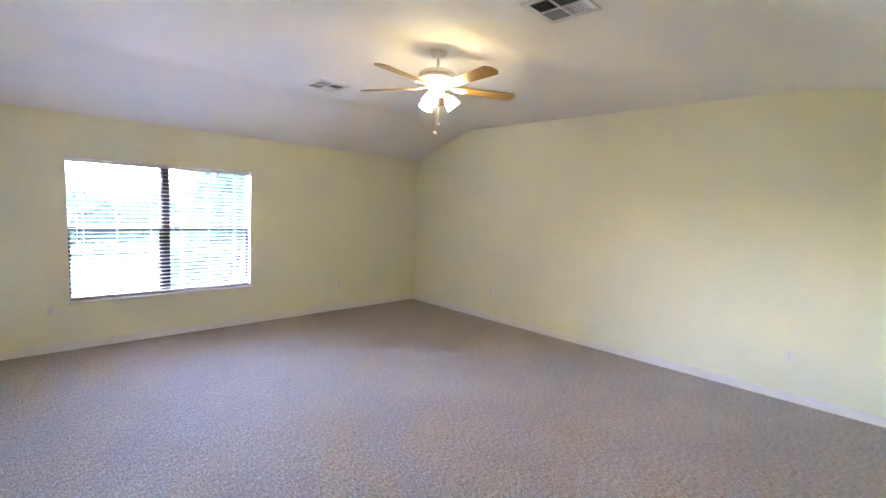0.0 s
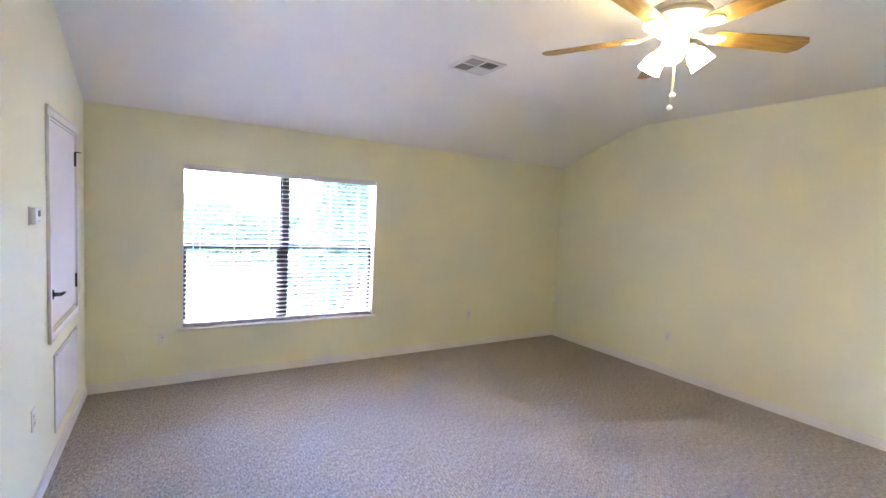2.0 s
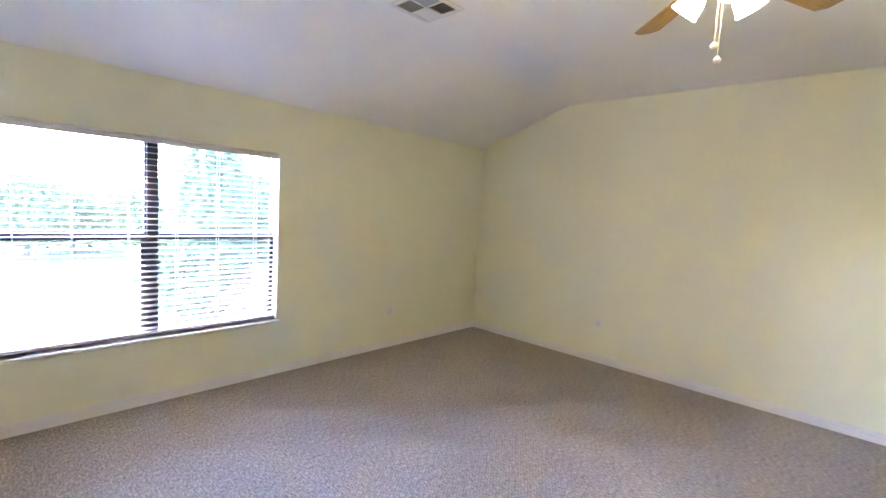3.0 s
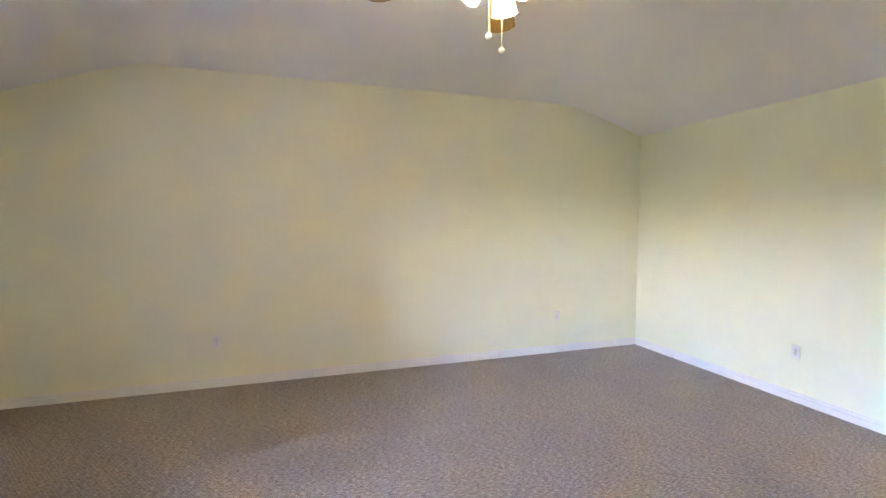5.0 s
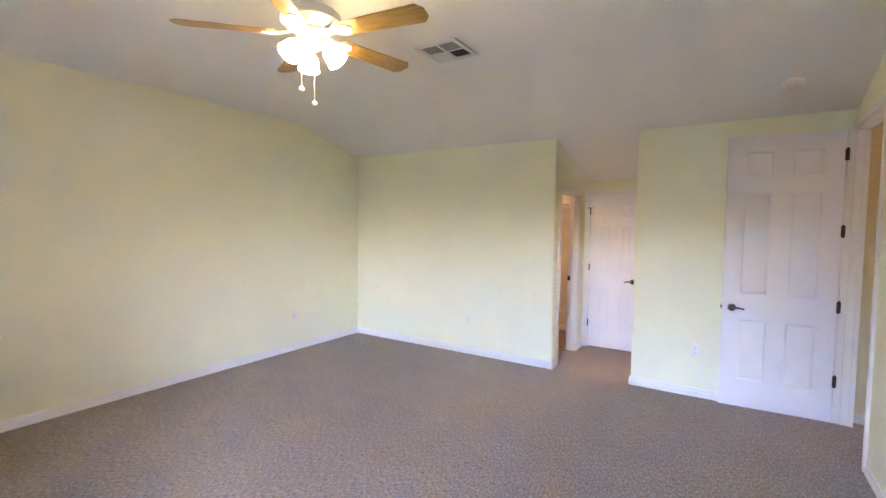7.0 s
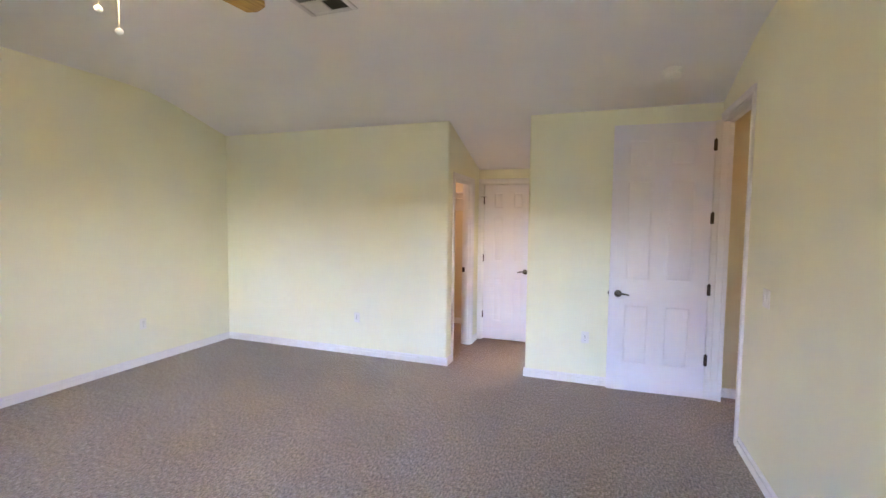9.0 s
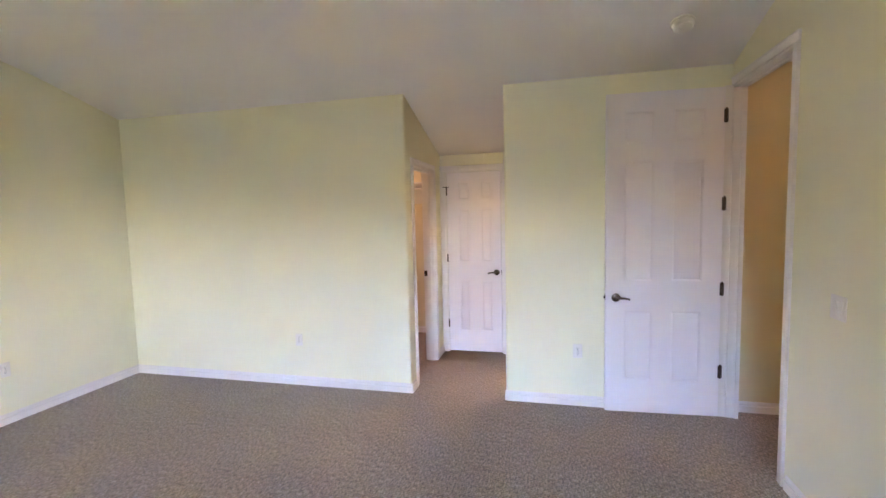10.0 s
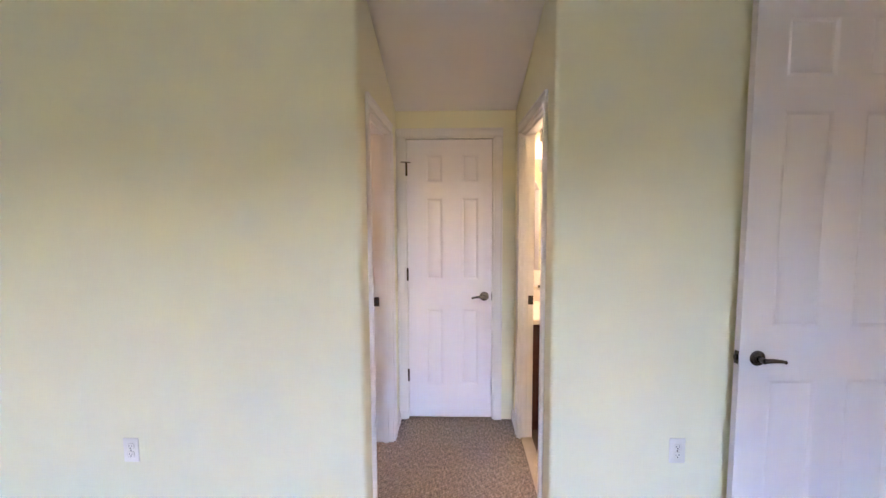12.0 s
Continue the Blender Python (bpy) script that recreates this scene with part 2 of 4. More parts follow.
def extrude_outline(outline, depth, axis="x", start=0.0):
    """A prism: an outline in two coordinates drawn out along the third."""
    bm = bmesh.new()

    def place(p, d):
        return {"x": (d, *p), "y": (p[0], d, p[1]), "z": (*p, d)}[axis]
    a = [bm.verts.new(place(p, start)) for p in outline]
    b = [bm.verts.new(place(p, start + depth)) for p in outline]
    bm.faces.new(a[::-1])
    bm.faces.new(b)
    for i in range(len(a)):
        j = (i + 1) % len(a)
        bm.faces.new((a[i], a[j], b[j], b[i]))
    return bm


# ---------------------------------------------------------------- the plan
XW, XE, YS, YN = -0.020, 5.492, -0.012, 6.603      # faces of the room's walls
AE, AW, AB = 2.474, 1.630, -1.236                  # the alcove: its two sides and its back
TB = 0.085                                         # thinner bathroom partition
TH = 0.115                                         # partition thickness
ZC = 2.912                                         # flat of the ceiling
ZN, ZS = 2.480, 2.612                              # ceiling at the two eaves sides
BN, BS = 5.38, 0.97                                # where the slopes begin
SLOPE = (ZC - ZS) / (BS - YS)
TOP = 3.2

# floors
structure("floor", box(-2.2, XE + 0.2, -2.3, YN + 0.2, -0.2, 0), M_CARPET, "beige-brown loop-pile wall-to-wall carpet", "carpet")

# outer and inner walls
WX0, WX1, WZ0, WZ1 = 0.690, 2.588, 0.520, 2.040     # window opening
structure("wall_east", box(XE, XE + 0.16, -2.3, YN + 0.16, 0, TOP), M_WALL, "pale yellow painted wall", "wall")
structure("wall_north", boxes((-0.16, WX0, YN, YN + 0.16, 0, TOP), (WX1, XE, YN, YN + 0.16, 0, TOP),
                              (WX0, WX1, YN, YN + 0.16, 0, WZ0), (WX0, WX1, YN, YN + 0.16, WZ1, TOP)), M_WALL, "pale yellow painted wall with a window opening", "wall")
DY0, DY1, DZ = -0.006, 0.838, 2.462
TW = 0.078                                          # thin partition to the hall
CY0, CY1, CZ0, CZ1 = 5.330, 6.205, 0.862, 2.160     # the small raised cupboard door
structure("wall_west", boxes((XW - TW, XW, DY1, CY0, 0, TOP), (XW - TW, XW, CY1, YN, 0, TOP), (XW - TW, XW, CY0, CY1, 0, CZ0), (XW - TW, XW, CY0, CY1, CZ1, TOP),
                             (XW - TW, XW, -0.115, DY0, 0, TOP), (XW - TW, XW, DY0, DY1, DZ, TOP)), M_WALL, "pale yellow satin painted wall", "wall")

# Unseen panel added to seal a light leak round the cupboard door.
structure("leak_seal_west", box(XW - TW - 0.10, XW - TW - 0.002, 2.0, YN + 0.16, 0, TOP), M_SIDING, "unseen panel sealing out light behind the cupboard", "wall")


def rounded_wall(x0, x1, y0, y1, corner, r=0.02):
    """A partition end with one softly rounded outside corner, given as (x, y)."""
    pts = [(x0, y0), (x1, y0), (x1, y1), (x0, y1)]
    out = []
    for p in pts:
        if p != corner:
            out.append(p)
            continue
        cx, cy = p[0] + (r if p[0] == x0 else -r), p[1] + (r if p[1] == y0 else -r)
        a0 = math.atan2(p[1] - cy, p[0] - cx)
        sweep = [a0 - math.pi / 4 + math.pi / 2 * k / 6 for k in range(7)]
        out += [(cx + r * math.cos(a), cy + r * math.sin(a)) for a in sweep]
    return extrude_outline(out, TOP, "z")


structure("wall_south_east", rounded_wall(AE, XE, YS - TH, YS, (AE, YS)), M_WALL, "pale yellow painted wall with a rounded corner", "wall")
structure("wall_south_west", rounded_wall(XW, AW, YS - TH, YS, (AW, YS)), M_WALL, "pale yellow painted wall with a rounded corner", "wall")
OY0, OY1, OZ = -0.972, -0.202, 2.045                # side doorways of the alcove
EY0 = -0.914                                        # far jamb of the closet doorway
structure("wall_alcove_east", boxes((AE, AE + TH, OY1, YS - TH, 0, TOP), (AE, AE + TH, AB - TH, EY0, 0, TOP), (AE, AE + TH, EY0, OY1, OZ, TOP)), M_WALL, "pale yellow alcove wall with a doorway", "wall")
structure("wall_alcove_west", boxes((AW - TB, AW, OY1, YS - TH, 0, TOP), (AW - TB, AW, AB - TH, OY0, 0, TOP), (AW - TB, AW, OY0, OY1, OZ, TOP)), M_WALL, "pale yellow alcove wall with a doorway", "wall")
BX0, BX1, BZ = 1.772, 2.422, 2.066                  # back doorway of the alcove
structure("wall_alcove_back", boxes((AW, BX0, AB - TH, AB, 0, TOP), (BX1, AE, AB - TH, AB, 0, TOP), (BX0, BX1, AB - TH, AB, BZ, TOP)), M_WALL, "pale yellow wall round a narrow door", "wall")
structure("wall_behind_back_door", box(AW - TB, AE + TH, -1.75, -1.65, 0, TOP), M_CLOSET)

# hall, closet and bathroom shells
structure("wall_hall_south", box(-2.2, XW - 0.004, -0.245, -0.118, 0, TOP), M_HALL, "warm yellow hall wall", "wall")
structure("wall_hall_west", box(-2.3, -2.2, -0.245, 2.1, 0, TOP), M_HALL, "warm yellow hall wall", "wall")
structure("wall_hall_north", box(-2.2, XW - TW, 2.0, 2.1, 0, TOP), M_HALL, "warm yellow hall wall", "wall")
structure("ceiling_hall", box(-2.2, XW - TW, -0.118, 2.0, 2.62, 2.7), M_CEIL, "white hall ceiling", "ceiling")
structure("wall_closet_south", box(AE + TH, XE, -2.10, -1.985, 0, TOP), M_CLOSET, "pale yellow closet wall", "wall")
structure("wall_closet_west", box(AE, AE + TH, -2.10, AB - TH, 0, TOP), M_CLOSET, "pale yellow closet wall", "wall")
structure("ceiling_closet", box(AE + TH, XE, -1.985, YS - TH, 2.40, 2.48), M_CEIL, "white closet ceiling", "ceiling")
structure("wall_bath_south", box(-0.9, AW - TB, -1.70, -1.585, 0, TOP), M_BATH, "cream bathroom wall", "wall")
structure("wall_bath_west", box(-1.0, -0.9, -1.70, -0.245, 0, TOP), M_BATH, "cream bathroom wall", "wall")
structure("wall_bath_north", box(-0.9, XW - 0.004, -0.30, -0.246, 0, TOP), M_BATH, "cream bathroom wall", "wall")
structure("wall_bath_east", box(AW - TB, AW - 0.002, -1.70, AB - TH, 0, TOP), M_BATH, "cream bathroom wall", "wall")
structure("ceiling_bath", box(-0.9, AW - TB, -1.585, YS - TH, 2.40, 2.48), M_CEIL, "white bathroom ceiling", "ceiling")
structure("floor_bath", box(-0.9, AW - TB, -1.585, YS - TH, 0, 0.006), M_BATHFLOOR, "brown tiled bathroom floor", "floor")

# ceilings: two slopes that run into the flat through soft curves


def vault(y0, y1):
    def height(y):
        s, n = ZS + SLOPE * (y - YS), ZN + (ZC - ZN) / (YN - BN) * (YN - y)
        k = 0.040 if y < (y0 + y1) / 2 else 0.014
        return -k * math.log(math.exp((ZC - s) / k) + math.exp((ZC - n) / k) + 1) + ZC
    ys = [y0 + (y1 - y0) * i / 120 for i in range(121)]
    under = [(y, height(y)) for y in ys]
    return under


def ceiling_slab(x0, x1, under):
    bm = bmesh.new()
    lo = [[bm.verts.new((x, y, z)) for y, z in under] for x in (x0, x1)]
    hi = [[bm.verts.new((x, y, z + 0.1)) for y, z in under] for x in (x0, x1)]
    for i in range(len(under) - 1):
        bm.faces.new((lo[0][i], lo[1][i], lo[1][i + 1], lo[0][i + 1]))
        bm.faces.new((hi[0][i], hi[0][i + 1], hi[1][i + 1], hi[1][i]))
        for k in (0, 1):
            bm.faces.new((lo[k][i], lo[k][i + 1], hi[k][i + 1], hi[k][i]))
    for i in (0, -1):
        bm.faces.new((lo[0][i], lo[1][i], hi[1][i], hi[0][i]))
    return bm


structure("ceiling", ceiling_slab(XW, XE, vault(YS, YN)), M_CEIL, "matt off-white sloped ceiling with a flat middle", "ceiling")
structure("ceiling_alcove", ceiling_slab(AW, AE, [(AB - TH + (YS - AB + TH) * i / 8, ZS + SLOPE * (AB - TH + (YS - AB + TH) * i / 8 - YS)) for i in range(9)]), M_CEIL,
          "matt off-white alcove ceiling sloping down", "ceiling")
# Unseen flat plate added over the rooms to keep the sun out.
structure("roof", box(-2.4, XE + 0.6, -2.4, YN + 0.5, TOP, TOP + 0.25), M_SHINGLE, "unseen grey plate over the house, blocking the sun", "roof")
structure("wall_house_lower", box(-2.3, XE + 0.15, -2.3, YN + 0.15, -3.0, -0.2), M_SIDING, "lower storey house wall", "wall")

# ---------------------------------------------------------------- baseboards
PROFILE = [(0, 0), (0.0145, 0), (0.0145, 0.050), (0.012, 0.053), (0.0060, 0.054), (0.0060, 0.062), (0.0105, 0.066), (0.0095, 0.072), (0.005, 0.080), (0.003, 0.085), (0, 0.085)]


def baseboard(p0, p1, normal, z=0.0):
    a, b, n = Vector((*p0, 0)), Vector((*p1, 0)), Vector((*normal, 0))
    bm = bmesh.new()
    ends = [[bm.verts.new(e + n * d + Vector((0, 0, z + h))) for d, h in PROFILE] for e in (a, b)]
    for i in range(len(PROFILE)):
        j = (i + 1) % len(PROFILE)
        bm.faces.new((ends[0][i], ends[0][j], ends[1][j], ends[1][i]))
    bm.faces.new(ends[0])
    bm.faces.new(ends[1][::-1])
    return structure("baseboard", bm, M_TRIM, "white moulded baseboard along the wall", "baseboard")


baseboard((XE, YS), (XE, YN), (-1, 0))
baseboard((XW, YN), (XE - 0.013, YN), (0, -1))
baseboard((XW, DY1 + 0.072), (XW, YN - 0.013), (1, 0))
baseboard((AE - 0.012, YS), (XE - 0.013, YS), (0, 1))
baseboard((XW, YS), (AW + 0.012, YS), (0, 1))
baseboard((AE, OY1 + 0.060), (AE, YS + 0.012), (-1, 0))
baseboard((AW, OY1 + 0.060), (AW, YS + 0.012), (1, 0))
baseboard((AE, AB), (AE, EY0 - 0.060), (-1, 0))
baseboard((AW, AB), (AW, OY0 - 0.060), (1, 0))
baseboard((-2.2, -0.118), (XW - TW, -0.118), (0, 1))
baseboard((AE + TH, -1.985), (XE, -1.985), (0, 1))

# ---------------------------------------------------------------- door frames


def casing(x0, x1, z0, z1, out, bead):
    """One casing board on a wall whose face is local y = 0, with a raised outer bead on the side named."""
    bm = box(x0, x1, 0, out, z0, z1, 0.004)
    w = 0.014
    rows = {"l": (x0 + 0.001, x0 + w, out - 0.002, out + 0.004, z0 + 0.001, z1 - 0.001), "r": (x1 - w, x1 - 0.001, out - 0.002, out + 0.004, z0 + 0.001, z1 - 0.001),
            "t": (x0 + 0.001, x1 - 0.001, out - 0.002, out + 0.004, z1 - w, z1 - 0.001), "b": (x0 + 0.001, x1 - 0.001, out - 0.002, out + 0.004, z0 + 0.001, z0 + w)}
    return add_box(bm, *rows[bead], 0.0025)


def door_frame(name, m, width, height, label, left=True, right=True, strike=None, stop_y=-0.05, z0=0.0, bottom=False, w=0.058, depth=TH):
    """A doorway lining in a wall whose face is local y = 0; the opening runs from x = 0 to width."""
    d = thing(name, m, label, "door frame", kind="structure")
    jt = 0.018
    part("jamb", box(0, jt, -depth - 0.002, 0.002, z0, height - jt, 0.002), M_TRIM, d)
    part("jamb", box(width - jt, width, -depth - 0.002, 0.002, z0, height - jt, 0.002), M_TRIM, d)
    part("head_jamb", box(0, width, -depth - 0.002, 0.002, height - jt, height, 0.002), M_TRIM, d)
    part("door_stop", box(jt, jt + 0.011, stop_y - 0.032, stop_y, z0, height - jt, 0.002), M_TRIM, d)
    part("door_stop", box(width - jt - 0.011, width - jt, stop_y - 0.032, stop_y, z0, height - jt, 0.002), M_TRIM, d)
    part("head_stop", box(jt + 0.011, width - jt - 0.011, stop_y - 0.032, stop_y, height - jt - 0.011, height - jt, 0.002), M_TRIM, d)
    zb = z0 - w if bottom else z0
    if left:
        part("casing", casing(0.006 - w, 0.006, zb, height - 0.006, 0.015, "l"), M_TRIM, d)
    if right:
        part("casing", casing(width - 0.006, width - 0.006 + w, zb, height - 0.006, 0.015, "r"), M_TRIM, d)
    part("head_casing", casing(0.006 - (w if left else 0.006), width - 0.006 + (w if right else 0.006), height - 0.0055, height - 0.006 + w, 0.015, "t"), M_TRIM, d)
    if bottom:
        part("sill_casing", casing(0.0065, width - 0.0065, z0 - w, z0 - 0.006, 0.015, "b"), M_TRIM, d)
    if strike:
        sx, sy, sz = strike
        inward = 1 if sx < width / 2 else -1
        plate = part("strike_plate", box(min(sx, sx + 0.003 * inward), max(sx, sx + 0.003 * inward), sy - 0.017, sy + 0.017, sz - 0.030, sz + 0.030, 0.001), M_HINGE, d, "dark bronze strike plate")
        part("latch_hole", box(min(sx + 0.0028 * inward, sx + 0.0036 * inward), max(sx + 0.0028 * inward, sx + 0.0036 * inward), sy - 0.007, sy + 0.007, sz - 0.013, sz + 0.013), M_SLOT, plate)
    return d


# hall doorway: wall face looks along +x, so local x runs towards -y
door_frame("door_1", pose(XW, DY1, 0, 0, 0, -90), DY1 - DY0, DZ, "tall white-painted doorway lining to the hall", right=False, strike=(0.018, -0.025, 0.93), depth=TW)
door_frame("door_2", pose(BX0, AB, 0), BX1 - BX0, BZ, "white-painted lining round the narrow alcove door", stop_y=-0.042)
door_frame("door_3", pose(AE, EY0, 0, 0, 0, 90), OY1 - EY0, OZ, "white-painted doorway lining to the closet", strike=(0.018, -0.096, 0.955), stop_y=-0.03)
door_frame("door_4", pose(AW, OY1, 0, 0, 0, -90), OY1 - OY0, OZ, "white-painted doorway lining to the bathroom", strike=(OY1 - OY0 - 0.018, -0.068, 0.955), stop_y=-0.015, depth=TB)
door_frame("door_5", pose(XW, CY1, 0, 0, 0, -90), CY1 - CY0, CZ1, "white-painted casing round the raised cupboard door", z0=CZ0, bottom=True, stop_y=-0.042, depth=TW)
structure("threshold", box(AW - TB - 0.004, AW - 0.012, OY0 + 0.018, OY1 - 0.018, 0, 0.016, 0.005), M_STONE, "cream stone threshold at the bathroom doorway", "threshold")

structure("trim", box(XW + 0.002, 0.034, YS, YS + 0.017, 0, DZ, 0.003), M_TRIM, "white corner board beside the hall doorway", "trim")

# ---------------------------------------------------------------- panelled doors


def door_slab(width, height, thick, panels):
    """A moulded door: local x 0..width, y -thick..0, z 0..height, both faces sunk at the panels."""
    xs = sorted({0.0, width} | {v for p in panels for v in p[:2]})
    zs = sorted({0.0, height} | {v for p in panels for v in p[2:]})
    bm = bmesh.new()

    def sunk(i, j):
        cx, cz = (xs[i] + xs[i + 1]) / 2, (zs[j] + zs[j + 1]) / 2
        return any(p[0] < cx < p[1] and p[2] < cz < p[3] for p in panels)
    for y, s in ((0.0, 1), (-thick, -1)):
        grid = [[bm.verts.new((x, y, z)) for z in zs] for x in xs]
        for i in range(len(xs) - 1):
            for j in range(len(zs) - 1):
                ring = [grid[i][j], grid[i + 1][j], grid[i + 1][j + 1], grid[i][j + 1]]
                if not sunk(i, j):
                    bm.faces.new(ring)
                    continue
                for inset, depth in ((0.005, 0.0014), (0.017, 0.0068)):
                    x0, x1, z0, z1 = xs[i] + inset, xs[i + 1] - inset, zs[j] + inset, zs[j + 1] - inset
                    nxt = [bm.verts.new((x, y - s * depth, z)) for x, z in ((x0, z0), (x1, z0), (x1, z1), (x0, z1))]
                    for k in range(4):
                        bm.faces.new((ring[k], ring[(k + 1) % 4], nxt[(k + 1) % 4], nxt[k]))
                    ring = nxt
                bm.faces.new(ring)
    bm.verts.ensure_lookup_table()
    edge = box(0, width, -thick, 0, 0, height)
    bmesh.ops.delete(edge, geom=[f for f in edge.faces if abs(f.normal.y) > 0.5], context="FACES_ONLY")
    me = bpy.data.meshes.new("edge")
    edge.to_mesh(me)
    bm.from_mesh(me)
    bpy.data.meshes.remove(me)
    edge.free()
    return bm


def raised_field(w, h):
    bm = bmesh.new()
    base = [(0, 0), (w, 0), (w, h), (0, h)]
    b = 0.018
    top = [(b, b), (w - b, b), (w - b, h - b), (b, h - b)]
    lo = [bm.verts.new((x, -0.0072, z)) for x, z in base]
    hi = [bm.verts.new((x, -0.0016, z)) for x, z in top]
    bm.faces.new(hi)
    bm.faces.new(lo[::-1])
    for k in range(4):
        bm.faces.new((lo[k], lo[(k + 1) % 4], hi[(k + 1) % 4], hi[k]))
    return bm


def lever_handle(parent, x, z, way, mat=M_NICKEL):
    """A round rose with a curved lever that points along way (+1 or -1 in x)."""
    turn = Matrix.Translation((x, 0, z)) @ pose(0, 0, 0, -90, 0, 0)
    rose = part("door_handle", lathe([(0, 0), (0.033, 0), (0.033, 0.004), (0.029, 0.009), (0.018, 0.011), (0.013, 0.013), (0.012, 0.045), (0, 0.046)], 28, turn), mat, parent, "dark brushed metal lever handle")
    pts, radii = [], []
    for k in range(13):
        u = k / 12
        pts.append((x + way * 0.090 * u, 0.043 + 0.010 * math.sin(u * math.pi), z + 0.005 * math.sin(u * math.pi) - 0.006 * u * u))
        radii.append(0.0105 - 0.004 * u + (0.002 if k == 12 else 0))
    part("lever", tube(pts, radii, 12), mat, rose)
    return rose


def hinge(parent, x, z, h=0.1, y=0.004, mat=M_HINGE, leaf=0.014):
    bm = tube([(x, y + 0.002, z - h / 2), (x, y + 0.002, z + h / 2)], 0.0065, 12)
    add_box(bm, x - leaf, x + leaf, y - 0.006, y - 0.001, z - h / 2 + 0.003, z + h / 2 - 0.003)
    ob = part("hinge", bm, mat, parent, "dark bronze butt hinge")
    part("hinge_pin", lathe([(0, 0), (0.0075, 0), (0.006, 0.006), (0, 0.008)], 12, Matrix.Translation((x, y + 0.002, z + h / 2))), mat, ob)
    return ob


def pin_stop(parent, x, z, way, y=0.006):
    """The little two-armed stop on a hinge pin."""
    bm = tube([(x - 0.030, y, z), (x, y + 0.004, z), (x + 0.012, y + 0.02, z), (x + 0.035 * way, y + 0.03, z)], 0.0035, 8)
    part("hinge_pin_stop", bm, M_HINGE, parent, "dark metal hinge-pin door stop")


def six_panel(name, m, width, height, panels, label, thick=0.035):
    d = thing(name, m, label, "door")
    part("slab", door_slab(width, height, thick, panels), M_DOOR, d, smooth=20)
    shared = {}
    for x0, x1, z0, z1 in panels:
        key = (round(x1 - x0, 3), round(z1 - z0, 3))
        if key not in shared:
            shared[key] = finish("panel", raised_field(key[0] - 0.034, key[1] - 0.034), M_DOOR, 20)
        part("panel", shared[key], None, d).location = (x0 + 0.017, 0, z0 + 0.017)
        back = part("panel", shared[key], None, d)
        back.matrix_basis = pose(x1 - 0.017, -thick, z0 + 0.017, 0, 0, 180)
    return d


def pairs(left, right, rows):
    return [(*x, *z) for z in rows for x in (left, right)]


# the tall door, standing open along the south wall; its hinges are at local x = 0
main = six_panel("open_door", pose(0.041, 0.031, 0.012, 0, 0, 3.0), 0.812, 2.436,
                 pairs((0.130, 0.342), (0.470, 0.682), ((0.250, 0.805), (1.030, 1.935), (2.065, 2.300))), "tall white six-panel door standing open against the wall")
lever_handle(main, 0.735, 0.903, -1)
for hz in (0.348, 0.975, 1.604, 2.233):
    hinge(main, -0.006, hz, 0.1)
part("latch_plate", boxes((0.8115, 0.8135, -0.030, -0.005, 0.875, 0.932), (0.8130, 0.8230, -0.024, -0.011, 0.893, 0.914, 0.002)), M_NICKEL, main, "metal latch plate in the door edge")

# the narrow closed door at the back of the alcove
narrow = six_panel("closed_door", pose(1.7965, -1.239, 0.016), 0.601, 2.023,
                   pairs((0.092, 0.216), (0.348, 0.472), ((0.242, 0.815), (1.028, 1.617), (1.724, 1.924))), "narrow white six-panel door, closed, at the alcove's end")
lever_handle(narrow, 0.052, 0.908, 1)
for hz in (0.318, 1.066, 1.817):
    hinge(narrow, 0.6055, hz, 0.085, leaf=0.007)
pin_stop(narrow, 0.6055, 1.868, 1)
part("latch_plate", boxes((-0.004, 0.0, -0.006, 0.003, 0.878, 0.938)), M_HINGE, narrow, "dark latch edge")

# the flush cupboard door on the west wall
flush = thing("cupboard_door", pose(XW - 0.001, CY1 - 0.020, CZ0 + 0.02, 0, 0, -90), "flush white cupboard door set high in the wall, closed", "door")
part("slab", box(0, CY1 - CY0 - 0.040, -0.035, 0, 0, CZ1 - CZ0 - 0.042, 0.002), M_DOOR, flush)
lever_handle(flush, CY1 - CY0 - 0.040 - 0.055, 1.085 - CZ0 - 0.02, -1)
for hz in (1.055 - CZ0 - 0.02, 1.965 - CZ0 - 0.02):
    hinge(flush, -0.004, hz, 0.1)
pin_stop(flush, -0.004, 2.02 - CZ0 - 0.02, -1)

